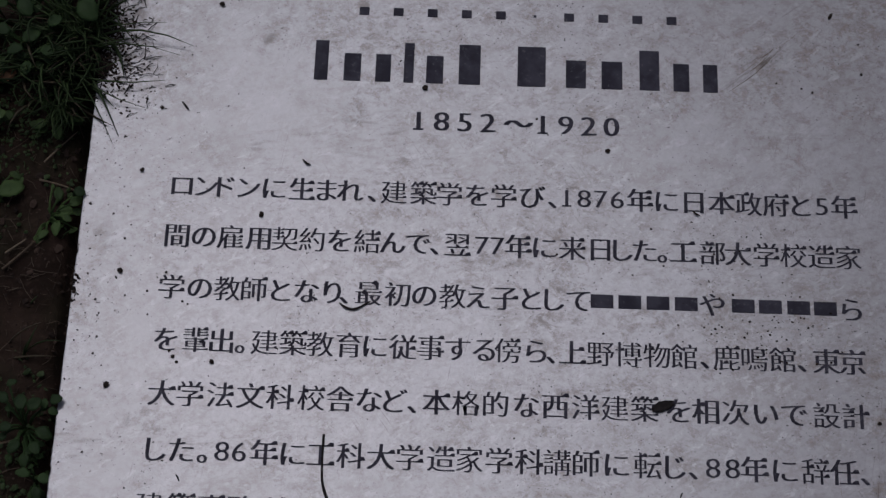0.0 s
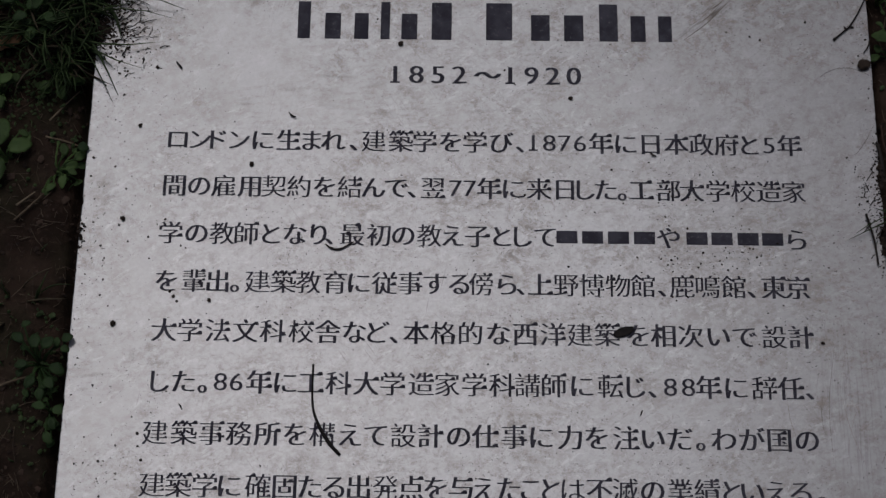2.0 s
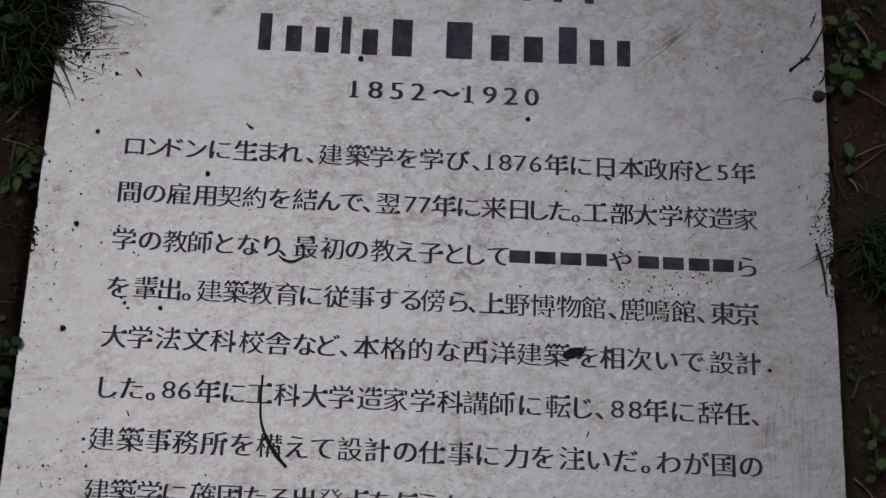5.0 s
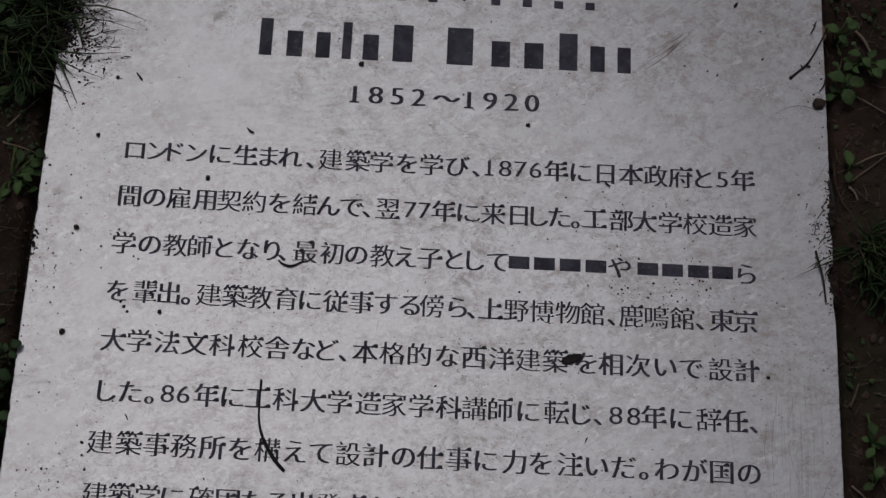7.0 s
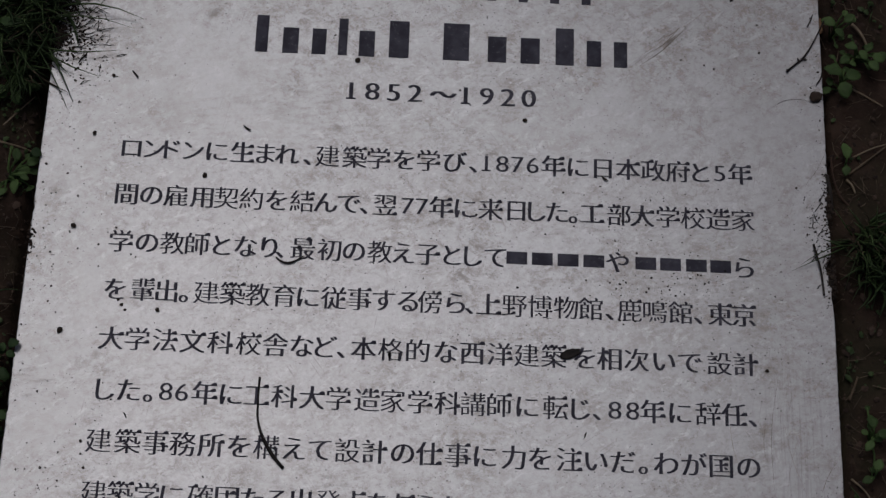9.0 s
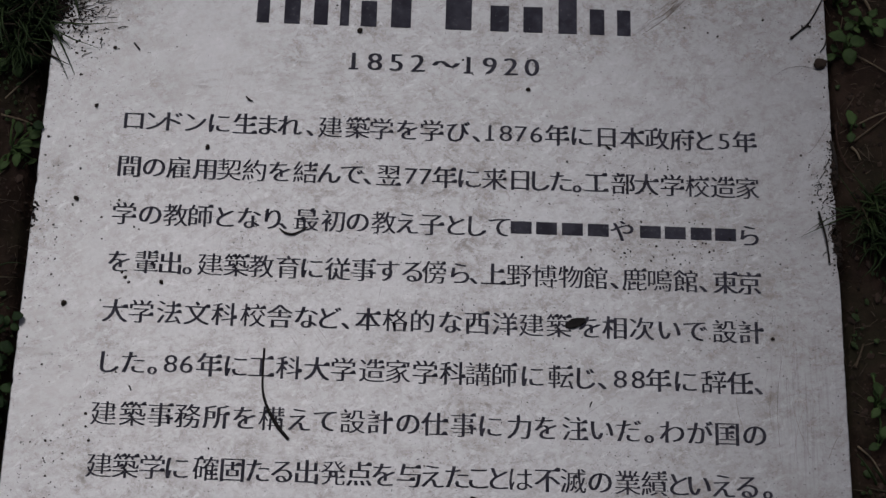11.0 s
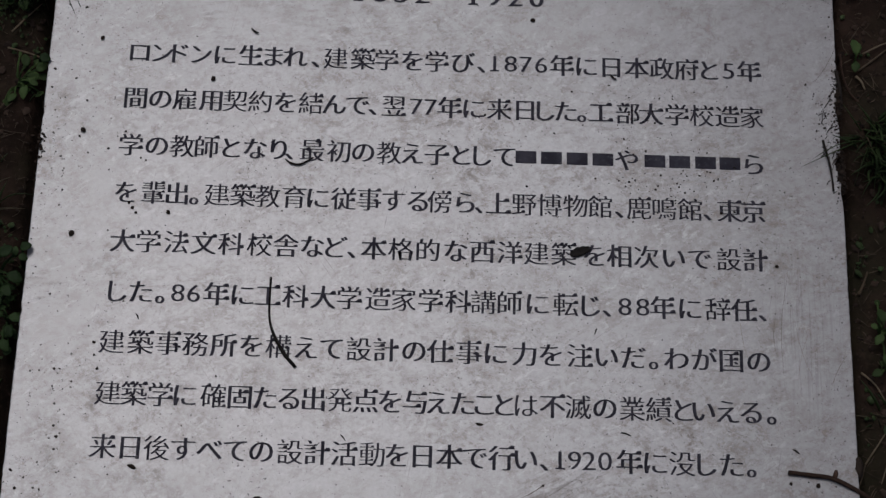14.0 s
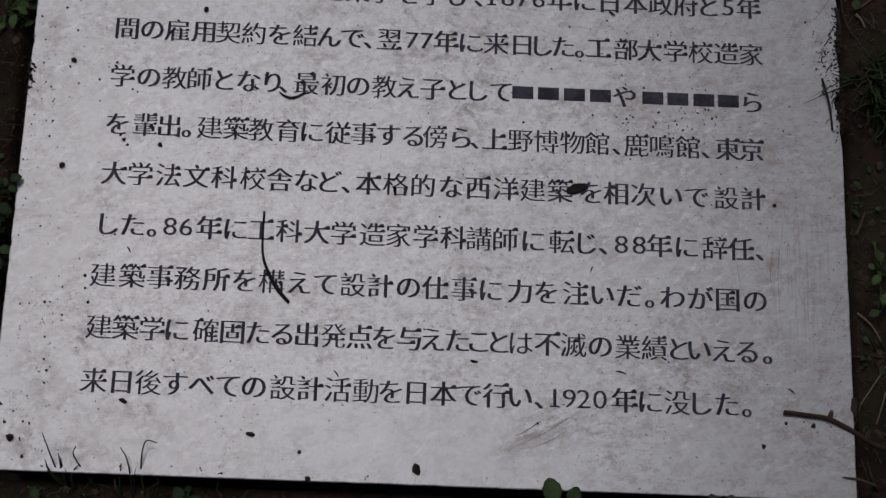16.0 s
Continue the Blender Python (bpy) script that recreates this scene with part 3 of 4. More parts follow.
def tuft(base, spread, count, lengths, label, tips=(), heading=None, dry=0.12):
    """A grass tuft: many blades round a root, and single long blades to given tips."""
    bx, by = base
    bz = earth(bx, by)
    thing = tagged(new("grass_tuft"), label, "grass tuft", "grass tufts round the stone")
    thing.location = (bx, by, bz)
    green, hay = [], []
    for _ in range(count):
        r, a = spread * math.sqrt(rng.uniform(0, 1)), rng.uniform(0, 6.283)
        root = (r * math.cos(a), r * math.sin(a), -0.004)
        go = a + rng.normal(0, 0.6) if heading is None else radians(rng.normal(heading[0], heading[1]))
        n = rng.uniform(*lengths)
        end = (root[0] + n * 0.8 * math.cos(go), root[1] + n * 0.8 * math.sin(go), rng.uniform(0.006, 0.034))
        if outside(bx + end[0], by + end[1]) == 0:
            end = (end[0], end[1], max(end[2], TOP + 0.003 - bz))
        (hay if rng.uniform() < dry else green).append(blade(root, end, n * rng.uniform(0.25, 0.5), rng.uniform(0.0006, 0.0019)))
    for name, some, material in (("foliage", green, GRASS), ("withered_foliage", hay, HAY)):
        if some:
            tagged(part(name, mesh_of(name, *joined(some), material, True), thing), kind="stuff")
    for x, y, z, w in tips:
        root = (rng.uniform(-1, 1) * spread * 0.5, rng.uniform(-1, 1) * spread * 0.5, 0)
        end = (x - bx, y - by, z - bz)
        part("blade", mesh_of("blade", *blade(root, end, 0.022, w), GRASS, True), thing)
    return thing


tuft((-0.362, 0.228), 0.028, 120, (0.02, 0.065), "dense tuft of green grass hanging over the stone's edge", heading=(-75, 70), tips=
     [(-0.253, 0.229, 0.045, 0.0013), (-0.262, 0.220, 0.046, 0.0010), (-0.273, 0.200, 0.043, 0.0014), (-0.284, 0.176, 0.042, 0.0012), (-0.275, 0.247, 0.048, 0.0009), (-0.305, 0.275, 0.05, 0.0009),
      (-0.303, 0.152, 0.042, 0.0014), (-0.307, 0.146, 0.042, 0.0010), (-0.322, 0.160, 0.04, 0.0011), (-0.290, 0.232, 0.052, 0.0010), (-0.295, 0.262, 0.052, 0.0008), (-0.300, 0.218, 0.05, 0.0008)])
tuft((-0.336, 0.235), 0.016, 110, (0.02, 0.06), "green grass creeping over the stone's rim", heading=(200, 75))
tuft((-0.382, 0.250), 0.034, 70, (0.02, 0.07), "thick tuft of dark green grass beside the stone")
tuft((-0.345, 0.262), 0.018, 60, (0.03, 0.07), "tuft of green grass against the stone's edge")
tuft((-0.352, 0.195), 0.016, 90, (0.02, 0.055), "short green grass among small weeds", heading=(-75, 40))
tuft((-0.43, 0.21), 0.03, 60, (0.03, 0.08), "loose tuft of green grass on the soil")
tuft((0.344, 0.066), 0.018, 150, (0.015, 0.042), "fine green grass tuft at the stone's edge",
     [(0.274, 0.032, 0.043, 0.0008), (0.280, 0.036, 0.045, 0.0007), (0.318, 0.022, 0.03, 0.0009), (0.333, 0.015, 0.03, 0.0009)], heading=(-70, 60), dry=0.2)
tuft((0.354, 0.046), 0.018, 90, (0.02, 0.05), "fine green grass tuft on the soil", heading=(-80, 60))
tuft((-0.262, -0.292), 0.010, 14, (0.015, 0.035), "few thin grass stems before the stone's edge")
tuft((-0.215, -0.300), 0.014, 14, (0.012, 0.028), "thin grass shoots before the stone's edge")
tuft((-0.150, -0.303), 0.016, 12, (0.010, 0.022), "short grass shoots before the stone's edge")
tuft((0.335, -0.275), 0.012, 24, (0.015, 0.04), "sparse grass on the soil", dry=0.5)
tuft((-0.375, -0.02), 0.02, 18, (0.015, 0.045), "sparse thin grass on the soil", dry=0.6)
tuft((0.352, -0.165), 0.02, 22, (0.015, 0.05), "sparse thin grass on the soil", dry=0.6)

weed((-0.352, 0.092), [(-0.338, 0.095, 0.030, 0.013, 20, 0.8), (-0.344, 0.082, 0.028, 0.014, -95, 0.6), (-0.330, 0.101, 0.036, 0.012, 40, 0.75), (-0.345, 0.109, 0.030, 0.013, 100, 0.65), (-0.354, 0.078, 0.024, 0.011, 230, 0.55), (-0.336, 0.088, 0.033, 0.009, -30, 0.7)],
     "small bright green weed growing at the stone's edge")
weed((-0.336, 0.110), [(-0.3265, 0.105, 0.044, 0.010, -20, 0.9)], "small dark leaf touching the stone's edge", LEAF_DARK)
weed((-0.392, 0.104), [(-0.399, 0.090, 0.032, 0.026, -70, 0.85), (-0.397, 0.122, 0.034, 0.028, 80, 0.75), (-0.381, 0.112, 0.030, 0.022, 20, 0.7), (-0.412, 0.106, 0.032, 0.024, 185, 0.75)],
     "low weed with broad green leaves on the soil")
weed((-0.385, 0.262), [(-0.392, 0.268, 0.060, 0.026, 130, 0.8), (-0.404, 0.274, 0.058, 0.024, 170, 0.75), (-0.372, 0.272, 0.064, 0.022, 60, 0.75), (-0.380, 0.248, 0.064, 0.018, -60, 0.8)], "weed with rounded dark green leaves in the grass", LEAF_DARK)
weed((-0.340, 0.258), [(-0.346, 0.272, 0.069, 0.026, 100, 0.85), (-0.331, 0.243, 0.071, 0.022, -50, 0.85), (-0.330, 0.262, 0.070, 0.018, 20, 0.8)], "weed with dark rounded leaves beside the stone", LEAF_DARK)
weed((-0.372, 0.222), [(-0.372, 0.226, 0.062, 0.016, 75, 0.8), (-0.385, 0.214, 0.058, 0.014, 200, 0.8), (-0.360, 0.212, 0.060, 0.013, -40, 0.85), (-0.398, 0.232, 0.056, 0.016, 160, 0.75), (-0.356, 0.236, 0.064, 0.013, 30, 0.8), (-0.376, 0.202, 0.052, 0.013, -90, 0.8)],
     "dark weed with rounded leaves among grass blades", LEAF_DARK)
weed((-0.420, 0.236), [(-0.414, 0.246, 0.046, 0.017, 60, 0.8), (-0.430, 0.226, 0.044, 0.016, 210, 0.8), (-0.412, 0.222, 0.044, 0.014, -40, 0.8), (-0.434, 0.250, 0.044, 0.016, 140, 0.75)], "dark weed with rounded leaves among grass blades", LEAF_DARK)
weed((-0.357, 0.172), [(-0.348, 0.178, 0.034, 0.014, 30, 0.8), (-0.341, 0.170, 0.035, 0.013, -10, 0.8), (-0.352, 0.160, 0.030, 0.012, -80, 0.8), (-0.366, 0.166, 0.030, 0.013, 200, 0.75), (-0.362, 0.184, 0.032, 0.012, 120, 0.8)], "small green weed in short grass")
weed((-0.405, 0.165), [(-0.398, 0.172, 0.03, 0.014, 40, 0.7), (-0.414, 0.160, 0.03, 0.016, 200, 0.7), (-0.402, 0.152, 0.028, 0.013, -80, 0.7)], "small green weed on the soil")
weed((-0.350, -0.068), [(-0.367, -0.050, 0.030, 0.013, 140, 0.75), (-0.352, -0.054, 0.034, 0.014, 95, 0.75), (-0.341, -0.057, 0.038, 0.013, 40, 0.8), (-0.332, -0.078, 0.038, 0.014, -25, 0.8), (-0.354, -0.086, 0.030, 0.013, 240, 0.7), (-0.338, -0.088, 0.034, 0.012, -55, 0.8), (-0.346, -0.095, 0.028, 0.012, -90, 0.7), (-0.362, -0.072, 0.030, 0.012, 190, 0.7)],
     "clump of small dark green leaves at the stone's edge", LEAF_DARK)
weed((-0.333, -0.061), [(-0.3245, -0.0555, 0.045, 0.010, 25, 0.95), (-0.3265, -0.063, 0.042, 0.008, -20, 0.9)], "two dark round leaves over the stone's rim", LEAF_DARK)
weed((-0.338, -0.108), [(-0.3275, -0.111, 0.040, 0.011, -10, 0.8), (-0.333, -0.120, 0.034, 0.011, -70, 0.75), (-0.345, -0.105, 0.03, 0.012, 170, 0.7), (-0.336, -0.130, 0.03, 0.012, -60, 0.7)], "small dark green weed at the stone's edge", LEAF_DARK)
weed((0.328, 0.208), [(0.3175, 0.215, 0.036, 0.018, 160, 0.78), (0.335, 0.213, 0.034, 0.016, 15, 0.8), (0.327, 0.199, 0.034, 0.016, -80, 0.85)], "clover-like weed with three bright green leaves")
weed((0.342, 0.236), [(0.334, 0.240, 0.034, 0.012, 160, 0.75), (0.344, 0.232, 0.034, 0.011, -60, 0.8), (0.349, 0.240, 0.034, 0.011, 60, 0.75), (0.357, 0.230, 0.034, 0.012, -20, 0.8), (0.329, 0.229, 0.03, 0.011, 220, 0.75), (0.352, 0.222, 0.034, 0.012, -60, 0.8)], "small green weed with rounded leaves")
weed((0.322, 0.258), [(0.316, 0.262, 0.034, 0.014, 160, 0.7), (0.325, 0.252, 0.034, 0.011, -50, 0.8), (0.334, 0.266, 0.034, 0.012, 30, 0.75)], "small green weed at the stone's edge")
weed((0.326, 0.134), [(0.3255, 0.145, 0.032, 0.017, 92, 0.62), (0.325, 0.127, 0.030, 0.010, -100, 0.8)], "seedling with one upright green leaf")
weed((0.336, -0.095), [(0.334, -0.084, 0.030, 0.013, 100, 0.75), (0.343, -0.094, 0.03, 0.012, 0, 0.75), (0.331, -0.104, 0.03, 0.011, 230, 0.7)], "small green weed on the soil")
weed((0.334, -0.128), [(0.337, -0.119, 0.03, 0.011, 70, 0.8), (0.328, -0.131, 0.03, 0.010, 200, 0.75)], "small green seedling on the soil")
weed((0.091, -0.292), [(0.0835, -0.2775, 0.046, 0.022, 105, 0.72), (0.0995, -0.281, 0.044, 0.016, 65, 0.8), (0.074, -0.287, 0.034, 0.011, 150, 0.6)], "small weed with two green leaves before the stone's edge")
weed((0.206, -0.288), [(0.2005, -0.280, 0.042, 0.011, 110, 0.7), (0.2125, -0.280, 0.042, 0.011, 60, 0.7)], "dark seedling with two leaves before the stone's edge", LEAF_DARK)
weed((-0.182, -0.296), [(-0.186, -0.288, 0.03, 0.014, 110, 0.8), (-0.174, -0.292, 0.028, 0.012, 30, 0.8), (-0.190, -0.300, 0.025, 0.012, 200, 0.8)], "small dark green weed before the stone's edge", LEAF_DARK)
weed((-0.285, -0.298), [(-0.290, -0.290, 0.028, 0.012, 130, 0.7), (-0.278, -0.296, 0.026, 0.012, 0, 0.7)], "small dark green weed before the stone's edge", LEAF_DARK)
for x, y, n, yaw in ((-0.406, 0.210, 0.030, 20), (-0.419, 0.186, 0.018, 80), (0.314, 0.270, 0.018, 70)):
    ob = tagged(new("dead_leaf", leaf_mesh(n, n * 0.6, 0.2, DEAD)), "curled dead brown leaf on the soil", "dead leaf", "dead leaves on the soil")
    ob.matrix_world = pose(x - n / 2 * math.cos(radians(yaw)), y - n / 2 * math.sin(radians(yaw)), earth(x, y) + 0.006, 6, 4, yaw)

# thin stems that stand before the near edge and lean over it
stems = tagged(new("grass_clump"), "thin bent grey-green grass stems leaning over the stone", "grass clump")
stems.location = (-0.235, -0.29, earth(-0.235, -0.29))
for pts in (((-0.266, -0.286, 0.0), (-0.272, -0.279, 0.03), (-0.277, -0.266, 0.05), (-0.283, -0.252, 0.056)),
            ((-0.245, -0.286, 0.0), (-0.251, -0.279, 0.03), (-0.2605, -0.266, 0.048), (-0.2585, -0.260, 0.054)),
            ((-0.220, -0.292, 0.0), (-0.220, -0.283, 0.03), (-0.222, -0.268, 0.05), (-0.227, -0.260, 0.055)),
            ((-0.211, -0.290, 0.0), (-0.213, -0.272, 0.04), (-0.210, -0.255, 0.052), (-0.201, -0.256, 0.055)),
            ((-0.229, -0.290, 0.0), (-0.229, -0.281, 0.03), (-0.2265, -0.270, 0.046))):
    line = curve_through([Vector((x, y, z if z else earth(x, y) - 0.002)) - stems.location for x, y, z in pts], 4)
    r = np.linspace(0.0008, 0.0004, len(line))
    part("stem", mesh_of("grass_stem", *tube(line, r, 5), LEAF_DARK, True), stems)

# ---- twigs, stalks and hairs lying on the stone ----


def stick(name, pts, radii, material, label, category, knots=()):
    """A twig laid through places on the stone or soil, with small buds."""
    line = curve_through(pts, 4)
    r = np.interp(np.linspace(0, 1, len(line)), np.linspace(0, 1, len(radii)), radii)
    r = [a * (1 + 0.12 * noise.noise(Vector(p) * 260)) for a, p in zip(r, line)]
    thing = tagged(new(name), label, category)
    part("wood" if category == "twig" else "strand", mesh_of(name, *tube(line, r, 7), material, True), thing)
    for a, b, w in knots:
        part("bud", mesh_of("bud", *tube([a, Vector(a).lerp(Vector(b), 0.6), b], [w, w * 1.05, w * 0.6], 6), material, True), thing)
    return thing


Z = TOP + 0.0016
stick("twig", [(0.254, -0.213, Z + 0.001), (0.270, -0.2145, Z + 0.001), (0.286, -0.2165, Z + 0.001), (0.303, -0.224, Z), (0.322, -0.233, 0.034), (0.345, -0.237, 0.026), (0.375, -0.246, 0.022)],
      [0.0018, 0.0018, 0.0017, 0.0018, 0.0021, 0.0023, 0.0022], BARK, "reddish brown dry twig lying over the stone's edge", "twig", [((0.288, -0.2165, Z + 0.001), (0.2895, -0.2105, Z + 0.002), 0.0018)])
stick("twig", [(0.278, 0.210, Z), (0.285, 0.2165, Z), (0.291, 0.222, Z), (0.298, 0.233, Z), (0.305, 0.247, Z), (0.312, 0.262, 0.035)],
      [0.0009, 0.0008, 0.0009, 0.0007, 0.0006, 0.0006], BLACK, "thin dark twig lying on the stone's corner", "twig", [((0.2785, 0.2105, Z), (0.2770, 0.2090, Z), 0.0014), ((0.291, 0.222, Z), (0.2945, 0.2205, Z), 0.0008), ((0.288, 0.219, Z), (0.2865, 0.222, Z), 0.0007)])
stick("stalk", [(0.296, 0.252, Z), (0.299, 0.258, Z), (0.301, 0.264, Z)], [0.0004, 0.0007, 0.0004], BLACK, "short dark bit of stalk on the stone", "stalk")
stick("stalk", [(0.301, 0.198, Z), (0.305, 0.204, Z), (0.3065, 0.211, Z)], [0.0004, 0.0007, 0.0004], BLACK, "short dark bit of stalk at the stone's rim", "stalk")
stick("stalk", [(0.2925, 0.056, Z), (0.2945, 0.046, Z + 0.001), (0.297, 0.034, Z + 0.001), (0.2985, 0.022, Z), (0.299, 0.013, Z)], [0.0009, 0.0008, 0.0009, 0.0007, 0.0008], BLACK, "dark flattened stalk lying on the stone", "stalk")
stick("stalk", [(0.306, 0.117, Z), (0.308, 0.102, Z), (0.310, 0.085, 0.037)], [0.0014, 0.0017, 0.0012], BLACK, "dark rotten stick along the stone's edge", "twig")
stick("stalk", [(-0.1365, -0.073, Z), (-0.1365, -0.090, Z), (-0.1355, -0.107, Z), (-0.1305, -0.121, Z), (-0.1225, -0.134, Z), (-0.114, -0.1435, Z)], [0.0009, 0.0007, 0.0009, 0.0013, 0.0016, 0.0012], BLACK, "curved black dead stem lying across the lettering", "stalk")
stick("stalk", [(-0.131, 0.0255, Z), (-0.126, 0.022, Z), (-0.119, 0.0215, Z), (-0.109, 0.0275, Z)], [0.0004, 0.0009, 0.0009, 0.0004], BLACK, "small curved black stalk under the lettering", "stalk")
stick("hair", [(0.264, 0.176, Z - 0.001), (0.274, 0.1825, Z - 0.001), (0.286, 0.1845, Z - 0.001), (0.297, 0.182, Z - 0.001), (0.305, 0.177, Z - 0.001)], [0.00009, 0.00012, 0.00009], LITTER, "hair-thin curved root fibre on the stone", "root fibre")
stick("hair", [(0.288, 0.107, Z - 0.001), (0.298, 0.121, Z - 0.001), (0.3055, 0.136, Z - 0.001)], [0.00009, 0.00012, 0.00009], LITTER, "hair-thin root fibre on the stone", "root fibre")
stick("stalk", [(-0.1645, 0.1385, Z), (-0.1615, 0.1355, Z), (-0.1585, 0.1345, Z)], [0.0004, 0.0009, 0.0004], BLACK, "short black bit of stalk above the lettering", "stalk")
stick("stalk", [(-0.258, 0.183, Z), (-0.2555, 0.180, Z), (-0.253, 0.177, Z)], [0.0006, 0.0008, 0.0006], BLACK, "short dark bit of stalk on the stone", "stalk")
stick("stalk", [(0.1245, 0.107, Z), (0.127, 0.1045, Z), (0.1295, 0.1035, Z)], [0.0004, 0.0008, 0.0004], BLACK, "short black bit of stalk in the lettering", "stalk")
stick("stalk", [(0.323, -0.264, 0.034), (0.308, -0.261, Z), (0.296, -0.2595, Z)], [0.0011, 0.0010, 0.0004], STRAW, "pale dry blade poking over the stone's edge", "stalk")
for at, reach, yaw in (((-0.0761, -0.1964), 0.006, -50), ((0.2607, -0.1967), 0.006, -35), ((0.134, -0.1873), 0.008, -15), ((-0.2356, -0.1073), 0.005, -60), ((0.112, -0.108), 0.005, 70)):
    c, d = reach / 2 * math.cos(radians(yaw)), reach / 2 * math.sin(radians(yaw))
    stick("stalk", [(at[0] - c, at[1] - d, Z - 0.001), (at[0], at[1] + 0.0006, Z - 0.0008), (at[0] + c, at[1] + d, Z - 0.001)], [0.0003, 0.0006, 0.0003], BLACK, "tiny dark bit of stalk on the stone", "stalk")
frag = tagged(new("leaf_fragment", leaf_mesh(0.018, 0.0075, 0.12, BLACK, 0.8)), "black rotten leaf fragment stuck on the lettering", "leaf fragment")
frag.matrix_world = pose(0.0925, -0.0470, TOP + 0.0010, 0, 0, 22)

# crumbs of earth and seeds on the stone that can be told apart
CRUMBS = [
    (0.062, 0.154, 22), (-0.192, 0.093, 24), (-0.292, -0.042, 26), (-0.291, 0.045, 26), (-0.076, 0.202, 26), (-0.283, 0.126, 22), (-0.219, -0.022, 22), (-0.247, -0.019, 16), (-0.244, -0.023, 14), (-0.250, -0.015, 13),
    (-0.015, -0.265, 46), (-0.309, -0.253, 34), (0.276, -0.222, 20), (0.239, -0.239, 20), (0.256, -0.221, 14), (0.252, -0.051, 20), (-0.100, -0.256, 18), (-0.093, -0.275, 22), (-0.235, 0.269, 26), (-0.273, 0.178, 18),
    (0.190, 0.216, 10), (0.209, 0.212, 11), (0.217, 0.209, 12), (0.254, 0.252, 11), (0.255, 0.226, 12),
    (-0.244, 0.023, 11), (-0.240, 0.021, 9), (-0.2575, 0.045, 11), (-0.270, 0.030, 10), (-0.268, 0.012, 9), (-0.2666, -0.1286, 16), (-0.3035, -0.0912, 10), (-0.3055, -0.1516, 8), (-0.2943, -0.1503, 13), (-0.2806, -0.1596, 10), (-0.2624, -0.1492, 14), (-0.2657, -0.1384, 11), (-0.2916, -0.177, 10), (-0.2905, -0.1938, 12), (-0.2877, -0.2021, 13),
    (-0.312, -0.1524, 10), (-0.3142, -0.2415, 14), (-0.2474, -0.2294, 7), (-0.2499, -0.2237, 7), (-0.1961, -0.1909, 7), (0.2426, -0.1921, 7), (0.1696, -0.178, 7), (0.0728, -0.2279, 10), (0.2382, -0.2376, 8), (0.2691, -0.2195, 7),
]
for n, (x, y, size) in enumerate(CRUMBS):
    s = size * 0.0001
    v, f = pebble((s, s * (0.75 + 0.25 * ((n * 7) % 5) / 4), s * 0.7), n + 20)
    ob = tagged(new("soil_crumb", mesh_of("soil_crumb", v, f, CRUMB)), "dark crumb of earth on the white stone", "soil crumb", "soil crumbs on the stone")
    ob.matrix_world = pose(x, y, TOP + s * 0.45, 0, 0, n * 47)
for x, y, length, yaw in ((-0.230, -0.223, 0.0085, -25), (-0.136, -0.244, 0.0085, -5), (0.025, -0.183, 0.0060, -8), (0.234, 0.276, 0.007, 60)):
    v, f = pebble((length / 2, length / 4.5, length / 5), 60 + yaw)
    ob = tagged(new("seed", mesh_of("seed", v, f, CRUMB, True)), "dark elongated seed lying on the white stone", "seed", "seeds on the stone")
    ob.matrix_world = pose(x, y, TOP + length / 8, 0, 0, yaw)
v, f = pebble((0.0115, 0.0095, 0.004), 77, 3)
ob = tagged(new("clod", mesh_of("clod", v, f, CRUMB, True)), "flat dark clod of earth on the stone's rim", "clod")
ob.matrix_world = pose(0.300, 0.187, TOP + 0.0022, 0, 0, 10) @ Matrix.Diagonal((0.46, 0.46, 0.6, 1))
v, f = pebble((0.006, 0.012, 0.008), 78, 3, 0.22)
ob = tagged(new("clod", mesh_of("clod", v, f, CRUMB, True)), "dark clod of earth against the stone's edge", "clod")
ob.matrix_world = pose(0.307, -0.206, TOP - 0.006, 0, 0, 5) @ Matrix.Diagonal((0.75, 0.85, 1, 1))


def mound(x, y, size, count, label):
    """A low heap of fine damp soil washed onto the stone's rim, thinning out to single crumbs."""
    places, sizes = [], []
    for _ in range(count):
        u, v = rng.normal(0, 1), rng.normal(0, 1)
        px, py = x + size[0] * u, y + size[1] * v
        if LEFT - 0.003 < px < RIGHT + 0.003 and py < FAR - 0.004:
            s = rng.uniform(0.0004, 0.0019) * (1.15 if u * u + v * v < 1 else 0.7)
            places.append((px, py, TOP + s * 0.25 + size[2] * max(0, 1 - (u * u + v * v)) * rng.uniform(0, 1)))
            sizes.append(s)
    tagged(new("soil_mound", mesh_of("soil_mound", *strewn(places, sizes), CRUMB)), label, "soil mound", kind="stuff")


mound(-0.322, 0.252, (0.0075, 0.026, 0.003), 900, "dark soil washed over the stone's rim under the grass")
mound(-0.321, 0.212, (0.0065, 0.012, 0.003), 380, "little heap of dark soil on the stone's rim")
mound(0.3065, 0.030, (0.0025, 0.012, 0.002), 170, "little heap of dark soil on the chipped rim")
mound(0.3065, 0.092, (0.0018, 0.015, 0.002), 160, "thin crust of dark soil along the rim")
mound(-0.3235, 0.032, (0.0022, 0.010, 0.001), 36, "crumbs of dark soil on the stone's rim")

# ---- loose stuff ----


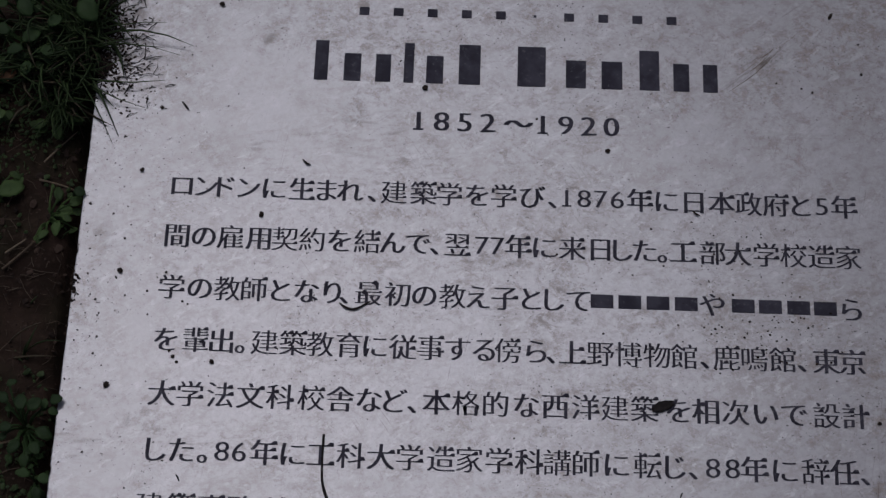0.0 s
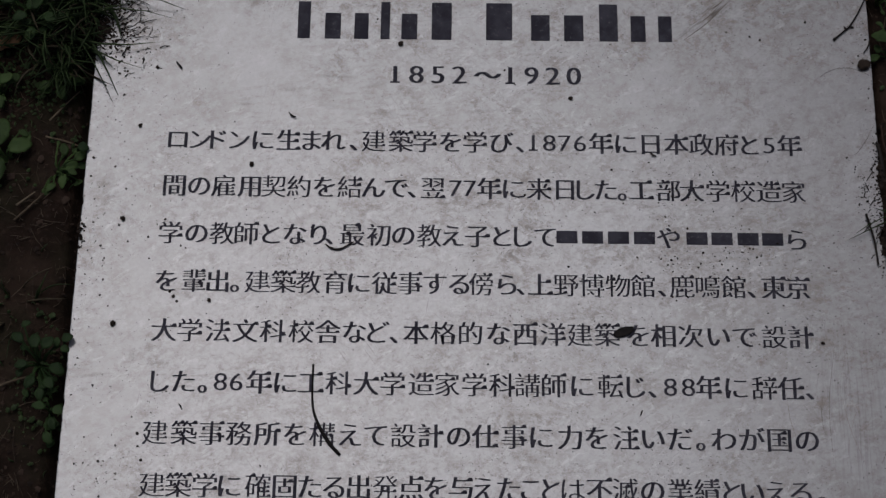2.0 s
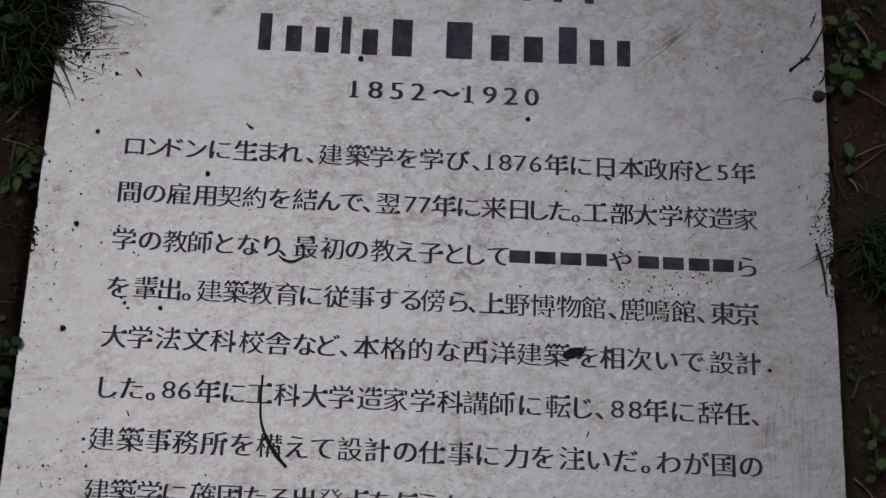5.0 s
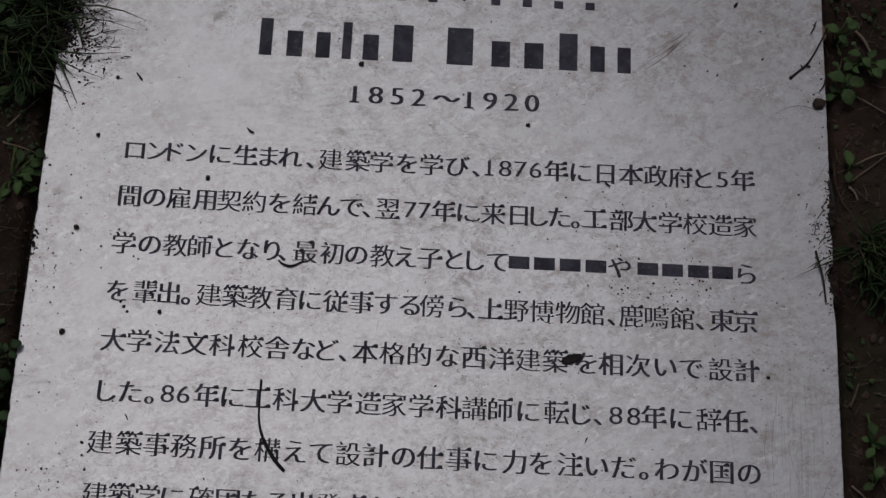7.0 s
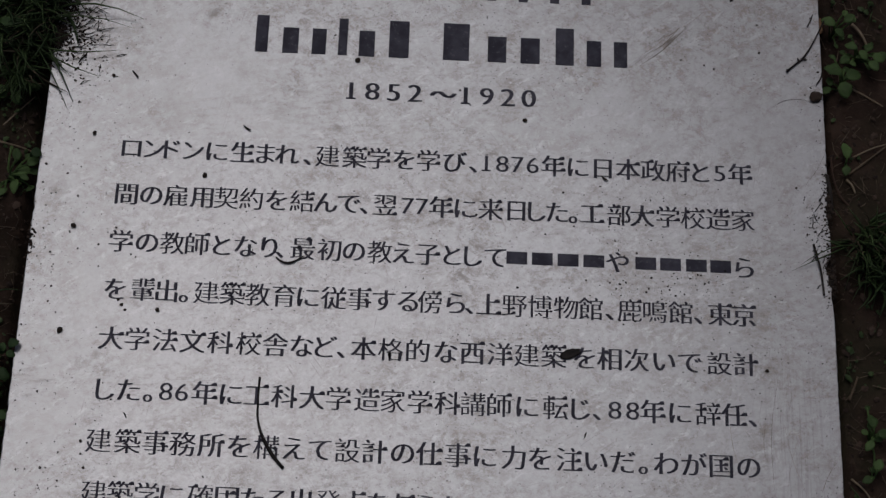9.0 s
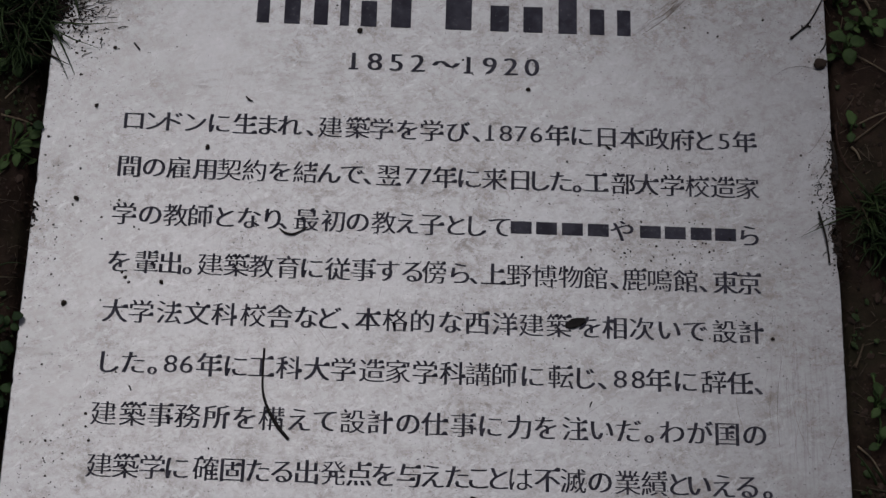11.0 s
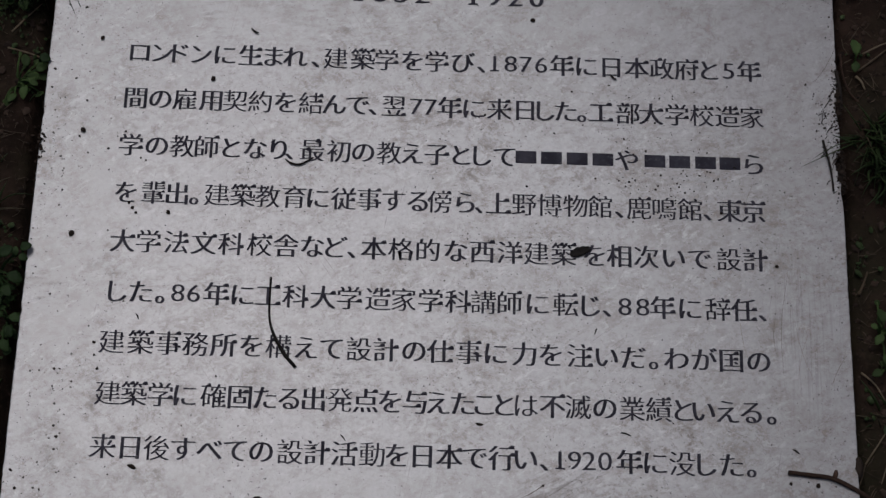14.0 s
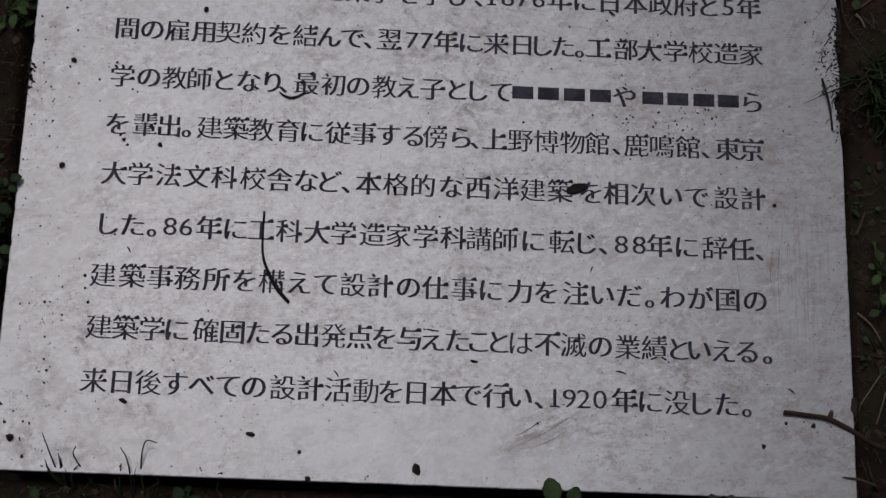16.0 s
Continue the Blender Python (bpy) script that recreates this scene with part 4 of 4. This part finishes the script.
def scatter_on_stone():
    places, sizes = [], []

    def add(x, y, size):
        places.append((x, y, TOP + size * 0.3))
        sizes.append(size)

    for _ in range(520):  # fine grit all over, thicker to the edges
        x, y = rng.uniform(LEFT + 0.005, RIGHT - 0.005), rng.uniform(NEAR + 0.005, FAR - 0.01)
        if rng.uniform() < (0.30 if -0.27 < x < 0.25 else 0.8):
            add(x, y, rng.choice((0.0004, 0.0005, 0.0007, 0.001), p=(0.45, 0.3, 0.18, 0.07)))
    for cx, cy, sx, sy, count, big in ((-0.304, 0.205, 0.011, 0.018, 190, 0.0017), (-0.312, 0.240, 0.008, 0.022, 130, 0.0019), (-0.290, 0.190, 0.014, 0.012, 50, 0.0014), (0.294, 0.075, 0.005, 0.014, 90, 0.0014),
                                       (0.303, 0.045, 0.003, 0.022, 110, 0.0017), (0.304, 0.095, 0.002, 0.016, 60, 0.0015), (0.302, 0.215, 0.003, 0.03, 26, 0.0016), (0.150, 0.075, 0.032, 0.020, 170, 0.0012),
                                       (0.168, 0.010, 0.028, 0.014, 190, 0.0013), (-0.306, 0.03, 0.012, 0.06, 110, 0.0013), (-0.292, -0.14, 0.016, 0.03, 60, 0.0014), (-0.300, -0.235, 0.014, 0.03, 80, 0.0015), (-0.265, 0.20, 0.03, 0.04, 70, 0.0011), (-0.10, -0.272, 0.07, 0.003, 46, 0.0013),
                                       (-0.32, 0.10, 0.002, 0.012, 14, 0.0018), (-0.320, -0.08, 0.002, 0.03, 14, 0.0012)):
        for _ in range(count):
            x, y = rng.normal(cx, sx), rng.normal(cy, sy)
            if LEFT + 0.001 < x < RIGHT - 0.002 and NEAR + 0.002 < y < FAR - 0.004:
                add(x, y, big * (0.16 + 0.75 * rng.uniform() ** 2.5))
    pieces = []
    for cx, cy, sx, sy, count in ((-0.302, 0.212, 0.012, 0.020, 60), (-0.306, 0.245, 0.010, 0.018, 50), (0.298, 0.065, 0.005, 0.018, 30)):
        for _ in range(count):
            x, y, a, n = rng.normal(cx, sx), rng.normal(cy, sy), rng.normal(0.35, 0.9), rng.uniform(0.003, 0.013)
            q = (x + n * math.cos(a), y + n * math.sin(a))
            if LEFT + 0.001 < min(x, q[0]) and max(x, q[0]) < RIGHT - 0.001 and q[1] < FAR - 0.005:
                w = rng.uniform(0.0002, 0.00045)
                m = ((x + q[0]) / 2 + rng.normal(0, 0.0008), (y + q[1]) / 2 + rng.normal(0, 0.0008), TOP + w + rng.uniform(0, 0.002))
                pieces.append(tube([(x, y, TOP + w), m, (*q, TOP + w)], [w, w, w * 0.6], 4))
    tagged(new("plant_fibre", mesh_of("plant_fibre", *joined(pieces), BLACK)), "dark bits of dead grass strewn on the stone's rim", "plant fibre", kind="stuff")
    ob = new("grit", mesh_of("grit", *strewn(places, sizes), CRUMB))
    tagged(ob, "dark grit and crumbs of earth strewn on the white stone", "grit", kind="stuff")


def ground_spot():
    """A random place on the soil near the stone."""
    while True:
        x, y = rng.uniform(-0.50, 0.44), rng.uniform(-0.38, 0.36)
        d = outside(x, y)
        if d > 0.006 and rng.uniform() < math.exp(-d / 0.12):
            return x, y, d


def scatter_on_soil():
    places, sizes = [], []
    for _ in range(3400):
        x, y, d = ground_spot()
        size = rng.choice((0.001, 0.0016, 0.0026, 0.004), p=(0.45, 0.33, 0.17, 0.05))
        places.append((x, y, earth(x, y) + size * 0.2))
        sizes.append(size)
    tagged(new("soil_crumbs", mesh_of("soil_crumbs", *strewn(places, sizes), CLOD)), "dark crumbs of damp earth on the soil", "soil crumbs", kind="stuff")
    pieces = []
    for _ in range(2600):
        x, y, d = ground_spot()
        n, a = rng.choice((0.005, 0.009, 0.015, 0.024), p=(0.40, 0.32, 0.20, 0.08)), rng.uniform(0, 6.28)
        b = a + rng.normal(0, 0.16)
        p = [(x, y), (x + n / 2 * math.cos(a), y + n / 2 * math.sin(a)), (x + n / 2 * (math.cos(a) + math.cos(b)), y + n / 2 * (math.sin(a) + math.sin(b)))]
        if min(outside(*q) for q in p) < 0.005:
            continue
        w = rng.uniform(0.00012, 0.00042)
        pieces.append(tube([(q[0], q[1], earth(*q) + w + rng.uniform(0.0005, 0.003)) for q in p], [w * 0.8, w, w * 0.5], 4, 0.6))
    tagged(new("plant_litter", mesh_of("plant_litter", *joined(pieces), LITTER)), "bits of dry stalk and root fibre on the soil", "plant litter", kind="stuff")
    pieces = []
    for _ in range(420):  # tiny green shoots
        x, y, d = ground_spot()
        if noise.noise((x * 22, y * 22, 30)) < 0.05 or d < 0.012:
            continue
        n, a = rng.uniform(0.006, 0.018), rng.uniform(0, 6.28)
        z = earth(x, y)
        pieces.append(blade((x, y, z - 0.001), (x + n * 0.7 * math.cos(a), y + n * 0.7 * math.sin(a), z + n * 0.4), n * 0.4, rng.uniform(0.0005, 0.0012)))
    places, sizes = [], []
    for _ in range(2600):
        x, y, d = ground_spot()
        if noise.noise((x * 16, y * 16, 40)) > 0.12 and d > 0.012 and noise.noise((x * 60, y * 60, 44)) > -0.1:
            size = rng.uniform(0.0012, 0.0034)
            places.append((x, y, earth(x, y) + rng.uniform(0.001, 0.006)))
            sizes.append(size)
    for cx, cy, sx, sy, count in ((-0.392, 0.168, 0.030, 0.024, 420), (-0.345, -0.085, 0.012, 0.024, 120), (-0.24, -0.30, 0.05, 0.008, 160)):
        for _ in range(count):
            x, y = rng.normal(cx, sx), rng.normal(cy, sy)
            if outside(x, y) > 0.008:
                places.append((x, y, earth(x, y) + rng.uniform(0.002, 0.012)))
                sizes.append(rng.uniform(0.0008, 0.0022))
    v, f = strewn(places, sizes)
    tagged(new("leaflets", mesh_of("leaflets", v, f, GRASS)), "tiny dark green leaves creeping over the soil", "ground cover", kind="stuff")
    tagged(new("green_shoots", mesh_of("green_shoots", *joined(pieces), GRASS, True)), "tiny green shoots sprouting from the soil", "shoots", kind="stuff")


# single straws on the soil
for a, b, w in (((-0.363, 0.124), (-0.3275, 0.1135), 0.0009), ((-0.380, 0.128), (-0.384, 0.101), 0.0007), ((-0.381, 0.050), (-0.359, 0.072), 0.0011), ((-0.380, 0.062), (-0.366, 0.074), 0.0008), ((-0.395, -0.096), (-0.353, -0.077), 0.0014),
                ((-0.392, -0.118), (-0.376, -0.106), 0.0010), ((-0.362, 0.140), (-0.339, 0.166), 0.0008), ((0.329, 0.212), (0.360, 0.189), 0.0010), ((0.329, 0.127), (0.360, 0.152), 0.0011), ((0.334, 0.144), (0.360, 0.154), 0.0008),
                ((0.326, 0.121), (0.332, 0.108), 0.0012), ((0.321, 0.222), (0.327, 0.243), 0.0008), ((0.311, -0.219), (0.317, -0.200), 0.0008), ((0.317, -0.200), (0.340, -0.166), 0.0008), ((0.319, -0.066), (0.328, -0.045), 0.0012),
                ((0.318, -0.128), (0.336, -0.150), 0.0009), ((0.340, 0.270), (0.352, 0.250), 0.0016), ((0.336, -0.190), (0.328, -0.215), 0.0007)):
    mid = ((a[0] + b[0]) / 2 + 0.001, (a[1] + b[1]) / 2 + 0.0015)
    line = curve_through([(x, y, max(earth(x, y), 0.014) + 0.004) for x, y in (a, mid, b)], 4)
    tagged(new("straw", mesh_of("straw", *tube(line, np.linspace(w, w * 0.6, len(line)), 6), STRAW, True)), "pale dry straw lying on the soil", "straw", "straws on the soil")
line = curve_through([(0.313, 0.138, 0.030), (0.314, 0.120, 0.030), (0.320, 0.104, 0.028), (0.330, 0.093, 0.028), (0.342, 0.083, 0.026)], 4)
tagged(new("root", mesh_of("root", *tube(line, [0.0009] * len(line), 6), BARK, True)), "thin curved brown root on the soil", "root")

scatter_on_stone()
scatter_on_soil()
